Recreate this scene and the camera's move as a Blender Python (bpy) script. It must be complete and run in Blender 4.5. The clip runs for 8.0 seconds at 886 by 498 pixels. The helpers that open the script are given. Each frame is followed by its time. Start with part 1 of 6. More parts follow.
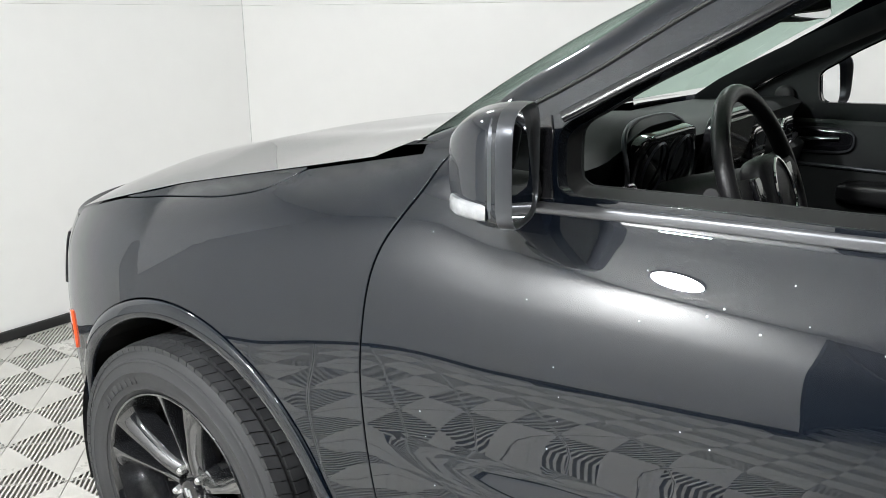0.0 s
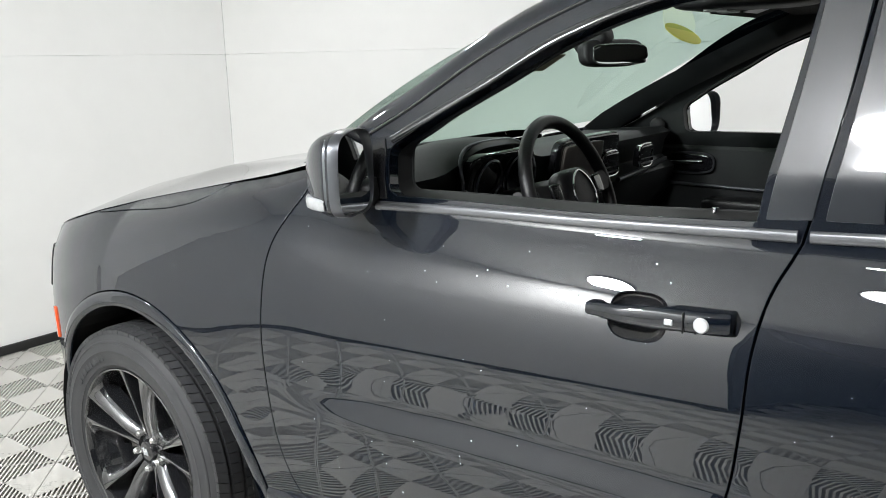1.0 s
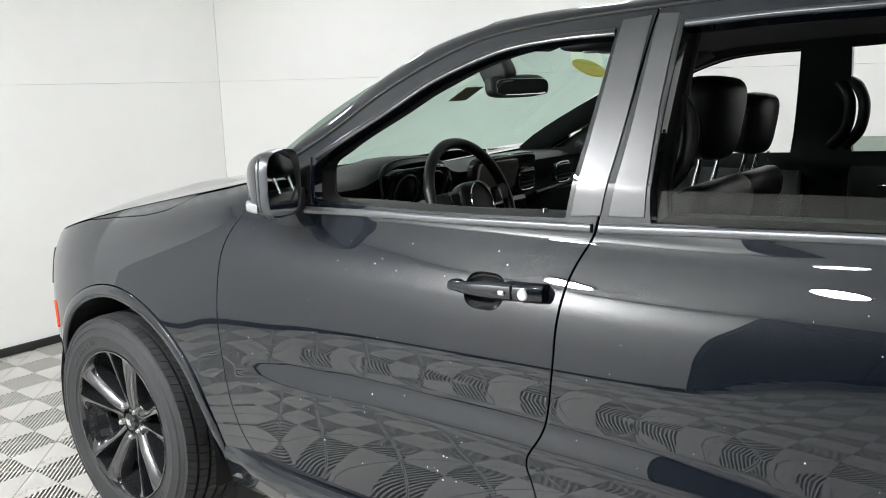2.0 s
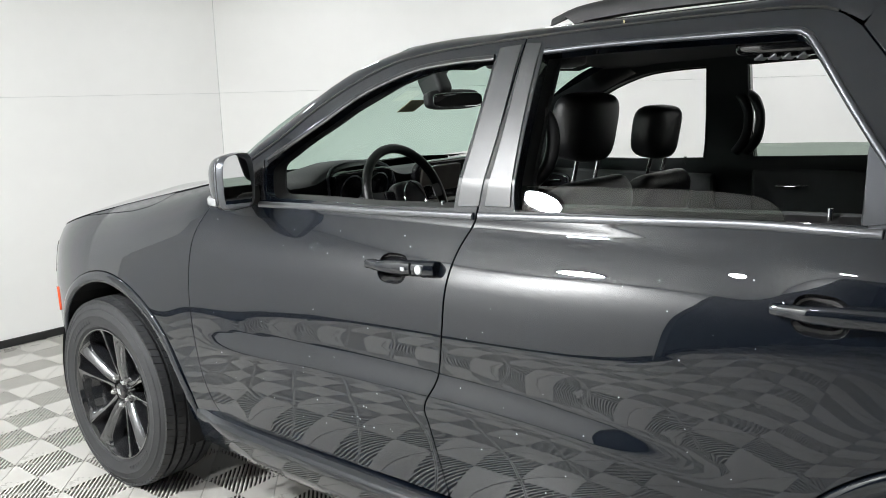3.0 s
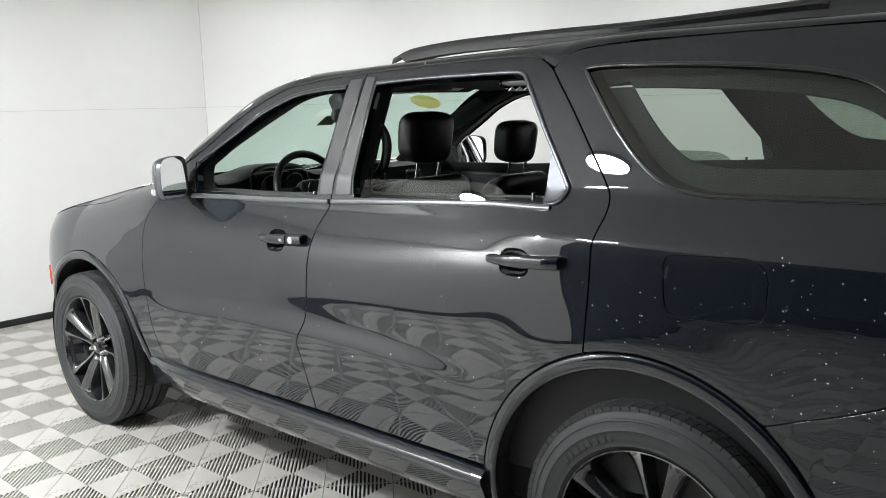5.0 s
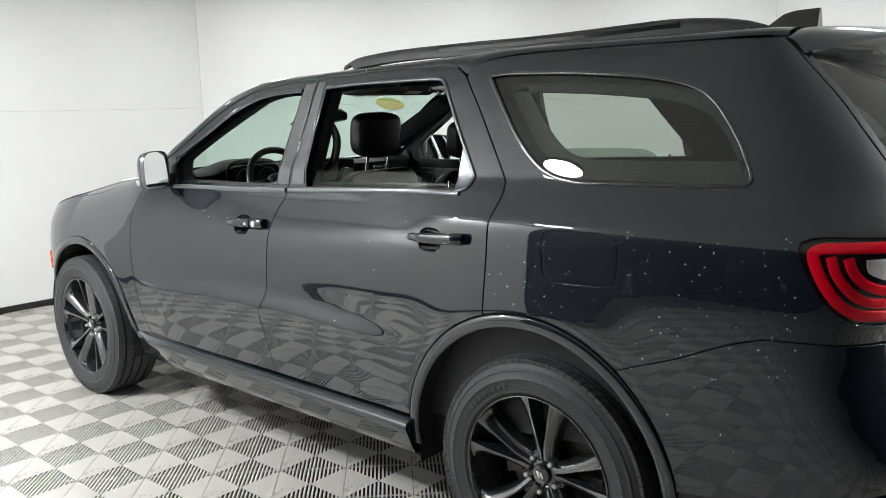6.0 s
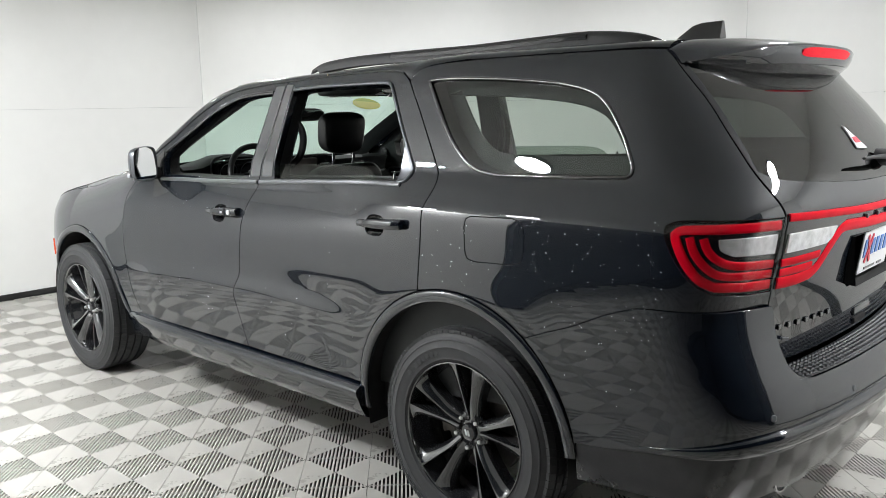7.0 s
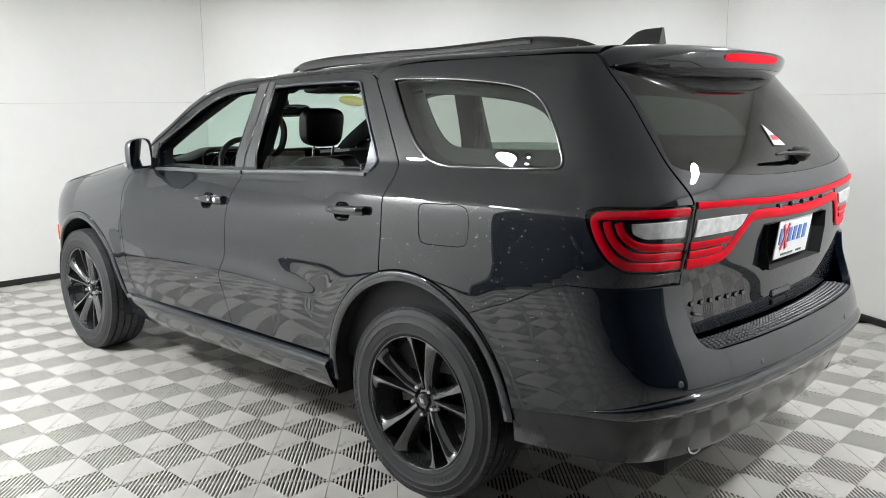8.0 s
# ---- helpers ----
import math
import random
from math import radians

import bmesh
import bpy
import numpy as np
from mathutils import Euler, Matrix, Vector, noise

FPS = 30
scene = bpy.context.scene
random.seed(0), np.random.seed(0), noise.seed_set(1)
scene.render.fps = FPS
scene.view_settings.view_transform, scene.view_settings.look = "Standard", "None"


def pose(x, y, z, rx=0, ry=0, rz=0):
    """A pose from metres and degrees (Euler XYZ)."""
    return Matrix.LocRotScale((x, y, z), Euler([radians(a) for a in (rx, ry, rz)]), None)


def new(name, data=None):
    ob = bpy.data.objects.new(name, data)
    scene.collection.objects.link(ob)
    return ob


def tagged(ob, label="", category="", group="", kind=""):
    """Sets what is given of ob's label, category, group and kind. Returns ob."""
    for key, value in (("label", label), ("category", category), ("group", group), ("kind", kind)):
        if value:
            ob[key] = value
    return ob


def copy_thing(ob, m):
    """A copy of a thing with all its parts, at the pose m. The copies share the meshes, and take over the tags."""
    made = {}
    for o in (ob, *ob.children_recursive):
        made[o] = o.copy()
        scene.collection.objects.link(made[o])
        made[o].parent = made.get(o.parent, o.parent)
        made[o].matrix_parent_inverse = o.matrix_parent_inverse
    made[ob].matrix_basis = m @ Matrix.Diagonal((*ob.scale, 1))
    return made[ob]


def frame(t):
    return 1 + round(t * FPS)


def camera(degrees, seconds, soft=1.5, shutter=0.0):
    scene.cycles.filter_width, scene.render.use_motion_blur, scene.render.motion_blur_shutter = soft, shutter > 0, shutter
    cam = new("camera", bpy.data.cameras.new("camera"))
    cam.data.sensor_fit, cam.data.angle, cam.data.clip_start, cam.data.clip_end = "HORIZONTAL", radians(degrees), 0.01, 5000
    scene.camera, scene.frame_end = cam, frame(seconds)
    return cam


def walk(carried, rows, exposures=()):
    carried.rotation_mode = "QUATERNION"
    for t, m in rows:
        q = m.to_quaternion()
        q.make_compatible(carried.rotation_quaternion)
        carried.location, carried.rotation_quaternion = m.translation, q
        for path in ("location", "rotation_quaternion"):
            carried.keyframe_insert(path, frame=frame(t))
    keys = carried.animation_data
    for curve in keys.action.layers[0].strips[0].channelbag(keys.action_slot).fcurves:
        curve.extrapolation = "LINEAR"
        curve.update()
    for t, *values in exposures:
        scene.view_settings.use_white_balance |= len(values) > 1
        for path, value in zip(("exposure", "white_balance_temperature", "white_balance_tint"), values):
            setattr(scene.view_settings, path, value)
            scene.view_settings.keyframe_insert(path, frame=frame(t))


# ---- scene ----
cam = camera(56.46, 8.0, soft=0.8)
# seconds, metres and degrees of each pose
PATH = [
    (0.0, -0.026, 1.962, 1.469, 74.59, 0.58, -143.72),
    (0.5, -0.289, 2.078, 1.469, 76.22, 0.97, -143.41),
    (1.0, -0.562, 2.165, 1.482, 77.29, 1.35, -143.00),
    (1.5, -0.803, 2.264, 1.497, 78.22, 1.41, -142.64),
    (3.0, -1.505, 2.512, 1.519, 79.34, 1.57, -140.81),
    (3.5, -1.744, 2.564, 1.513, 79.83, 1.38, -140.02),
    (4.0, -1.988, 2.635, 1.517, 80.13, 1.19, -139.65),
    (4.5, -2.206, 2.703, 1.534, 80.11, 1.36, -139.42),
    (6.0, -2.935, 2.920, 1.528, 80.24, 1.30, -138.34),
    (6.5, -3.161, 2.971, 1.524, 80.24, 1.18, -137.64),
    (7.0, -3.374, 3.004, 1.530, 80.19, 1.11, -137.17),
    (7.5, -3.560, 3.037, 1.527, 80.16, 0.90, -136.69),
    (8.0, -3.727, 3.076, 1.523, 80.09, 0.54, -136.20),
]
walk(cam, [(t, pose(*p)) for t, *p in PATH])

# ---- light ----
world = bpy.data.worlds.new("world")
scene.world = world
world.use_nodes = True
world.node_tree.nodes["Background"].inputs[0].default_value = (0.05, 0.052, 0.055, 1)
world.node_tree.nodes["Background"].inputs[1].default_value = 0.3
scene.view_settings.exposure = 0.0

# ---- materials ----
def node_mat(name):
    m = bpy.data.materials.new(name)
    m.use_nodes = True
    nt = m.node_tree
    return m, nt, nt.nodes["Principled BSDF"]


def link_noise(nt, scale, detail=4.0, rough=0.55, stretch=(1, 1, 1)):
    co = nt.nodes.new("ShaderNodeTexCoord")
    mp = nt.nodes.new("ShaderNodeMapping")
    mp.inputs["Scale"].default_value = stretch
    nz = nt.nodes.new("ShaderNodeTexNoise")
    nz.inputs["Scale"].default_value = scale
    nz.inputs["Detail"].default_value = detail
    nz.inputs["Roughness"].default_value = rough
    nt.links.new(co.outputs["Object"], mp.inputs["Vector"])
    nt.links.new(mp.outputs["Vector"], nz.inputs["Vector"])
    return nz


def ramp(nt, src, a, b, ca, cb):
    r = nt.nodes.new("ShaderNodeValToRGB")
    r.color_ramp.elements[0].position, r.color_ramp.elements[1].position = a, b
    r.color_ramp.elements[0].color, r.color_ramp.elements[1].color = (*ca, 1), (*cb, 1)
    nt.links.new(src, r.inputs["Fac"])
    return r


def surf(name, color, rough=0.5, metal=0.0, vary=0.12, scale=6.0, bump=0.0, bump_scale=200.0, coat=0.0, coat_rough=0.03, spec=0.5, rvary=0.0):
    """A plain surface with variation of tone at two scales, gloss variation and fine relief."""
    m, nt, b = node_mat(name)
    nz, fine = link_noise(nt, scale), link_noise(nt, scale * 14)
    mixn = nt.nodes.new("ShaderNodeMath")
    mixn.operation = "MULTIPLY_ADD"
    mixn.inputs[1].default_value = 0.35
    nt.links.new(fine.outputs["Fac"], mixn.inputs[0])
    nt.links.new(nz.outputs["Fac"], mixn.inputs[2])
    lo, hi = [max(0, c * (1 - vary)) for c in color], [min(1, c * (1 + vary)) for c in color]
    r = ramp(nt, mixn.outputs[0], 0.4, 0.95, lo, hi)
    nt.links.new(r.outputs["Color"], b.inputs["Base Color"])
    b.inputs["Metallic"].default_value = metal
    b.inputs["Roughness"].default_value = rough
    b.inputs["Specular IOR Level"].default_value = spec
    b.inputs["Coat Weight"].default_value = coat
    b.inputs["Coat Roughness"].default_value = coat_rough
    if rvary:
        rr = ramp(nt, mixn.outputs[0], 0.35, 0.95, (rough - rvary,) * 3, (rough + rvary,) * 3)
        nt.links.new(rr.outputs["Color"], b.inputs["Roughness"])
    if bump:
        bn = link_noise(nt, bump_scale, 3.0)
        bp = nt.nodes.new("ShaderNodeBump")
        bp.inputs["Strength"].default_value = bump
        bp.inputs["Distance"].default_value = 0.002
        nt.links.new(bn.outputs["Fac"], bp.inputs["Height"])
        nt.links.new(bp.outputs["Normal"], b.inputs["Normal"])
    return m


def pane_mat(name, tint, ior=1.5, rough=0.0):
    """A thin window pane: tinted passage with a mirror-like gloss by Fresnel."""
    m = bpy.data.materials.new(name)
    m.use_nodes = True
    nt = m.node_tree
    nt.nodes.clear()
    out, mixs = nt.nodes.new("ShaderNodeOutputMaterial"), nt.nodes.new("ShaderNodeMixShader")
    tr, gl, lw = nt.nodes.new("ShaderNodeBsdfTransparent"), nt.nodes.new("ShaderNodeBsdfGlossy"), nt.nodes.new("ShaderNodeLayerWeight")
    pw, fr = nt.nodes.new("ShaderNodeMath"), nt.nodes.new("ShaderNodeMath")
    pw.operation, fr.operation = "POWER", "MULTIPLY_ADD"
    lw.inputs["Blend"].default_value = 0.5
    pw.inputs[1].default_value = 5.0
    f0 = 2 * ((ior - 1) / (ior + 1)) ** 2
    fr.inputs[1].default_value, fr.inputs[2].default_value = 1 - f0, f0
    nt.links.new(lw.outputs["Facing"], pw.inputs[0])
    nt.links.new(pw.outputs[0], fr.inputs[0])
    tr.inputs["Color"].default_value = (*tint, 1)
    gl.inputs["Roughness"].default_value = rough
    nt.links.new(fr.outputs[0], mixs.inputs[0])
    nt.links.new(tr.outputs[0], mixs.inputs[1])
    nt.links.new(gl.outputs[0], mixs.inputs[2])
    nt.links.new(mixs.outputs[0], out.inputs[0])
    return m


def glow(name, color, strength):
    m, nt, b = node_mat(name)
    b.inputs["Base Color"].default_value = (*color, 1)
    b.inputs["Emission Color"].default_value = (*color, 1)
    b.inputs["Emission Strength"].default_value = strength
    return m


PAINT = surf("black_paint", (0.0013, 0.0038, 0.0090), 0.45, vary=0.08, scale=2.5, coat=1.0, coat_rough=0.008, spec=0.12)
PAINT.node_tree.nodes["Principled BSDF"].inputs["Coat IOR"].default_value = 1.63
TRIM = surf("gloss_black_trim", (0.016, 0.016, 0.018), 0.16, vary=0.1, scale=5, coat=0.6)
SATIN = surf("satin_grey_trim", (0.10, 0.105, 0.115), 0.28, metal=0.6, vary=0.06, scale=4)
PLASTIC = surf("black_grained_plastic", (0.022, 0.022, 0.023), 0.55, vary=0.2, scale=9, bump=0.25, bump_scale=420, rvary=0.08)
CAVITY = surf("black_liner", (0.008, 0.008, 0.008), 0.9, vary=0.3, scale=12, bump=0.3, bump_scale=90)
RUBBER = surf("tyre_rubber", (0.030, 0.031, 0.033), 0.62, vary=0.25, scale=11, bump=0.2, bump_scale=260, rvary=0.1)
SEAL = surf("rubber_seal", (0.012, 0.012, 0.012), 0.6, vary=0.2)
RIMMAT = surf("gloss_black_wheel", (0.028, 0.029, 0.032), 0.2, metal=0.5, vary=0.1, scale=8, coat=1.0, coat_rough=0.03)
RIMMAT.node_tree.nodes["Principled BSDF"].inputs["Coat IOR"].default_value = 1.8
PILLAR = surf("gloss_pillar_cover", (0.014, 0.017, 0.022), 0.3, vary=0.1, scale=5, coat=1.0, coat_rough=0.04)
PILLAR.node_tree.nodes["Principled BSDF"].inputs["Coat IOR"].default_value = 1.75
VALANCE = surf("satin_black_valance", (0.016, 0.016, 0.018), 0.13, vary=0.2, scale=10, spec=0.4)
BELT = surf("satin_belt_trim", (0.16, 0.165, 0.175), 0.3, metal=0.55, vary=0.05, scale=5)
PALE = surf("pale_satin_metal", (0.72, 0.73, 0.75), 0.32, metal=0.5, vary=0.06, scale=30)
LEATHER = surf("black_leather", (0.013, 0.013, 0.014), 0.36, vary=0.2, scale=10, bump=0.35, bump_scale=330, rvary=0.07)
DASH = surf("soft_dark_vinyl", (0.013, 0.0155, 0.016), 0.6, vary=0.2, scale=8, bump=0.15, bump_scale=380)
LINER = surf("black_headliner", (0.012, 0.012, 0.012), 0.95, vary=0.2, bump=0.4, bump_scale=300)
CARPET = surf("black_carpet", (0.010, 0.010, 0.010), 0.98, vary=0.4, scale=40, bump=0.8, bump_scale=300)
CHROME = surf("chrome", (0.75, 0.75, 0.76), 0.08, metal=1.0, vary=0.04)
STEEL = surf("cast_iron", (0.11, 0.10, 0.092), 0.5, metal=0.7, vary=0.4, scale=30)
NUT = surf("bright_steel", (0.5, 0.5, 0.5), 0.25, metal=1.0, vary=0.15, scale=40)
MIRROR = surf("mirror_silver", (0.82, 0.83, 0.84), 0.02, metal=1.0, vary=0.01)
SCREEN = surf("dark_screen", (0.01, 0.01, 0.012), 0.08, vary=0.1, coat=1.0)
WALLMAT = surf("white_booth_wall", (0.84, 0.84, 0.82), 0.55, vary=0.03, scale=0.7, bump=0.05, bump_scale=20)
BASEMAT = surf("black_skirting", (0.015, 0.015, 0.015), 0.5, vary=0.3, scale=12)
SLAB = surf("dark_concrete", (0.035, 0.034, 0.03), 0.9, vary=0.3, scale=5, bump=0.3)
TILE = surf("pale_grey_tile_plastic", (0.58, 0.565, 0.525), 0.30, vary=0.06, scale=3.0, spec=0.9, bump=0.1, bump_scale=120, rvary=0.08)
# workshop surfaces out of view: lack of light painted in as dark blue
DARKROOM = surf("workshop_dimness_colour", (0.045, 0.065, 0.09), 0.8, vary=0.3, scale=2)
WINDSHIELD = pane_mat("green_tinted_glass", (0.63, 0.80, 0.72), 1.5)
TINT = pane_mat("privacy_glass", (0.43, 0.50, 0.45), 1.5)
REARGLASS = pane_mat("dark_privacy_glass", (0.09, 0.10, 0.095), 1.7)
CLEAR = pane_mat("clear_lens", (0.93, 0.93, 0.93), 1.36)
RED = surf("red_lens", (0.72, 0.002, 0.018), 0.3, vary=0.1, scale=20, spec=0.06)
LENSWHITE = surf("mottled_clear_lens", (0.74, 0.75, 0.76), 0.25, metal=0.25, vary=0.3, scale=35)
TURNLENS = surf("clear_turn_lens", (0.40, 0.41, 0.42), 0.22, metal=0.3, vary=0.35, scale=40)
AMBER = surf("orange_lens", (0.85, 0.11, 0.03), 0.2, vary=0.05, scale=20, coat=1.0)
FILLGLOW = glow("fill_lamp_glow", (0.98, 1.0, 1.02), 82.0)
LAMPMID = glow("medium_lamp_glow", (0.98, 1.0, 1.02), 270.0)
LAMPREAR = glow("rear_lamp_glow", (0.98, 1.0, 1.02), 470.0)
LAMPBRIGHT = glow("bright_lamp_glow", (0.98, 1.0, 1.02), 970.0)

# ---- mesh tools ----
def group(name, label, category, loc=(0, 0, 0), kind="", grp=""):
    ob = new(name)
    ob.location = loc
    ob.empty_display_size = 0.1
    return tagged(ob, label, category, grp, kind)


def put_mesh(name, verts, faces, mat, parent=None, label="", normals=None, smooth=True, loc=None):
    me = bpy.data.meshes.new(name)
    me.from_pydata([tuple(map(float, v)) for v in verts], [], [tuple(f) for f in faces])
    me.materials.append(mat)
    if smooth:
        me.polygons.foreach_set("use_smooth", [True] * len(me.polygons))
    me.update()
    if normals is not None:
        me.normals_split_custom_set_from_vertices([tuple(map(float, n)) for n in normals])
    ob = new(name, me)
    if parent is not None:
        ob.parent = parent
    if loc is not None:
        ob.location = loc
    return tagged(ob, label) if label else ob


def part(name, bm, mat, parent, label="", smooth=False, angle=40):
    """Links a bmesh as one mesh object under a thing or a part."""
    if smooth:
        for f in bm.faces:
            f.smooth = True
        for e in bm.edges:
            if len(e.link_faces) == 2 and e.calc_face_angle(0) > radians(angle):
                e.smooth = False
    me = bpy.data.meshes.new(name)
    bm.to_mesh(me)
    bm.free()
    me.materials.append(mat)
    ob = new(name, me)
    ob.parent = parent
    return tagged(ob, label) if label else ob


def box(size, at=(0, 0, 0), bevel=0.0, rot=(0, 0, 0), seg=2, bm=None):
    """A box with rounded edges, added to bm or to a new bmesh."""
    nb = bmesh.new()
    bmesh.ops.create_cube(nb, size=1.0, matrix=Matrix.Diagonal((*size, 1)))
    if bevel:
        bmesh.ops.bevel(nb, geom=nb.edges[:], offset=bevel, segments=seg, affect="EDGES", profile=0.5)
    bmesh.ops.transform(nb, matrix=pose(*at, *rot), verts=nb.verts)
    return merge(bm, nb)


def merge(bm, nb):
    if bm is None:
        return nb
    tmp = bpy.data.meshes.new("tmp")
    nb.to_mesh(tmp)
    nb.free()
    bm.from_mesh(tmp)
    bpy.data.meshes.remove(tmp)
    return bm


def lathe(profile, n=48, axis="y", at=(0, 0, 0), bm=None, close=False):
    """A body of revolution: profile rows of (radius, height along the axis)."""
    nb = bmesh.new()
    rings = []
    for i in range(n):
        a = 2 * math.pi * i / n
        ring = []
        for r, hgt in profile:
            if axis == "y":
                p = (r * math.sin(a), hgt, r * math.cos(a))
            elif axis == "z":
                p = (r * math.cos(a), r * math.sin(a), hgt)
            else:
                p = (hgt, r * math.cos(a), r * math.sin(a))
            ring.append(nb.verts.new(p))
        rings.append(ring)
    m = len(profile)
    for i in range(n):
        a, b = rings[i], rings[(i + 1) % n]
        for j in range(m if close else m - 1):
            k = (j + 1) % m
            nb.faces.new((a[j], a[k], b[k], b[j]))
    bmesh.ops.remove_doubles(nb, verts=nb.verts, dist=1e-5)
    bmesh.ops.recalc_face_normals(nb, faces=nb.faces)
    bmesh.ops.translate(nb, vec=at, verts=nb.verts)
    return merge(bm, nb)


def tube(points, radius, n=10, bm=None, closed=False, flat=1.0, up=(0, 0, 1)):
    """A tube along points; radius may be a list. flat squeezes it along the up direction."""
    nb = bmesh.new()
    pts = [Vector(p) for p in points]
    rad = radius if isinstance(radius, (list, tuple)) else [radius] * len(pts)
    rings = []
    for i, p in enumerate(pts):
        a = pts[i - 1] if i or closed else p
        b = pts[(i + 1) % len(pts)] if i < len(pts) - 1 or closed else p
        d = (b - a).normalized()
        side = d.cross(Vector(up))
        side = side.normalized() if side.length > 1e-4 else d.orthogonal().normalized()
        top = side.cross(d)
        rings.append([nb.verts.new(p + rad[i] * (math.cos(2 * math.pi * k / n) * side + flat * math.sin(2 * math.pi * k / n) * top)) for k in range(n)])
    for i in range(len(rings) if closed else len(rings) - 1):
        a, b = rings[i], rings[(i + 1) % len(rings)]
        for k in range(n):
            nb.faces.new((a[k], a[(k + 1) % n], b[(k + 1) % n], b[k]))
    if not closed:
        nb.faces.new(rings[0][::-1])
        nb.faces.new(rings[-1])
    bmesh.ops.recalc_face_normals(nb, faces=nb.faces)
    return merge(bm, nb)


def loft(rows, bm=None, caps=True, closed=True):
    """Skins rows of points of equal length, each row a closed outline."""
    nb = bmesh.new()
    vs = [[nb.verts.new(p) for p in row] for row in rows]
    n = len(rows[0])
    for a, b in zip(vs, vs[1:]):
        for k in range(n if closed else n - 1):
            nb.faces.new((a[k], a[(k + 1) % n], b[(k + 1) % n], b[k]))
    if caps and closed:
        nb.faces.new(vs[0][::-1])
        nb.faces.new(vs[-1])
    bmesh.ops.recalc_face_normals(nb, faces=nb.faces)
    return merge(bm, nb)


def pillow(sx, sy, sz, n=3.2, bulge=1.0, seg=10):
    """A rounded cushion: a superellipsoid of full sizes sx, sy, sz."""
    nb = bmesh.new()
    bmesh.ops.create_cube(nb, size=2.0)
    bmesh.ops.subdivide_edges(nb, edges=nb.edges[:], cuts=seg, use_grid_fill=True)
    for v in nb.verts:
        c = v.co
        k = (abs(c.x) ** n + abs(c.y) ** n + abs(c.z) ** n) ** (1 / n)
        c /= k
        c.x, c.y, c.z = c.x * sx / 2, c.y * sy / 2, c.z * sz / 2
    return nb


def moved(bm, m):
    bmesh.ops.transform(bm, matrix=m, verts=bm.verts)
    return bm


def curve(pts, step=0.02, closed=False):
    """A smooth line through points, in even steps."""
    p = np.array(pts, float)
    if len(p) == 2:
        n = max(1, int(np.ceil(np.linalg.norm(p[1] - p[0]) / step)))
        return [tuple(p[0] + (p[1] - p[0]) * i / n) for i in range(n + 1)]
    ext = np.vstack([2 * p[0] - p[1], p, 2 * p[-1] - p[-2]]) if not closed else np.vstack([p[-1], p, p[0], p[1]])
    out = []
    for i in range(1, len(ext) - 2):
        a, b, c, d = ext[i - 1], ext[i], ext[i + 1], ext[i + 2]
        n = max(1, int(np.ceil(np.linalg.norm(c - b) / step)))
        for k in range(n):
            t = k / n
            out.append(tuple(0.5 * (2 * b + (c - a) * t + (2 * a - 5 * b + 4 * c - d) * t * t + (3 * b - a - 3 * c + d) * t ** 3)))
    if not closed:
        out.append(tuple(p[-1]))
    return out


def join(*lines):
    """One outline out of lines laid end to end."""
    out = []
    for line in lines:
        for q in line:
            if not out or math.dist(out[-1], q) > 0.004:
                out.append(tuple(q))
    if math.dist(out[0], out[-1]) < 0.004:
        out.pop()
    return out


def area2(poly):
    return sum(a[0] * b[1] - b[0] * a[1] for a, b in zip(poly, poly[1:] + poly[:1])) / 2


def inset(poly, d):
    """The outline moved inwards by d."""
    if area2(poly) < 0:
        poly = poly[::-1]
    out, n = [], len(poly)
    for i in range(n):
        a, b, c = (np.array(poly[j % n]) for j in (i - 1, i, i + 1))
        u, w = (b - a) / max(1e-9, np.linalg.norm(b - a)), (c - b) / max(1e-9, np.linalg.norm(c - b))
        m = np.array([-u[1] - w[1], u[0] + w[0]])
        m /= max(1e-6, np.linalg.norm(m))
        k = d / max(0.45, m @ np.array([-u[1], u[0]]))
        out.append(tuple(b + m * k))
    return out


def pchip(xs, ys):
    """A smooth function through knots without overshoot."""
    xs, ys = np.array(xs, float), np.array(ys, float)
    hh, dl = np.diff(xs), np.diff(ys) / np.diff(xs)
    m = np.zeros(len(xs))
    m[0], m[-1] = dl[0], dl[-1]
    for i in range(1, len(xs) - 1):
        if dl[i - 1] * dl[i] > 0:
            w1, w2 = 2 * hh[i] + hh[i - 1], hh[i] + 2 * hh[i - 1]
            m[i] = (w1 + w2) / (w1 / dl[i - 1] + w2 / dl[i])

    def f(x):
        x = np.clip(np.asarray(x, float), xs[0], xs[-1])
        i = np.clip(np.searchsorted(xs, x) - 1, 0, len(xs) - 2)
        t = (x - xs[i]) / hh[i]
        return ys[i] * (1 + 2 * t) * (1 - t) ** 2 + m[i] * hh[i] * t * (1 - t) ** 2 + ys[i + 1] * t * t * (3 - 2 * t) + m[i + 1] * hh[i] * t * t * (t - 1)
    return f


def step01(a, b, x):
    t = np.clip((np.asarray(x, float) - a) / (b - a), 0, 1)
    return t * t * (3 - 2 * t)

# ---- the booth: six walls round the car, open behind the camera to a dim workshop ----
ROOM_A, ROOM_B, ROOM_C = (3.9, -1.4), (-0.43, -3.9), (-4.76, -1.4)
ROOM_D, ROOM_E, ROOM_F = (-4.76, 0.2), (0.75, 4.12), (3.9, 2.3)
CEIL = 2.73


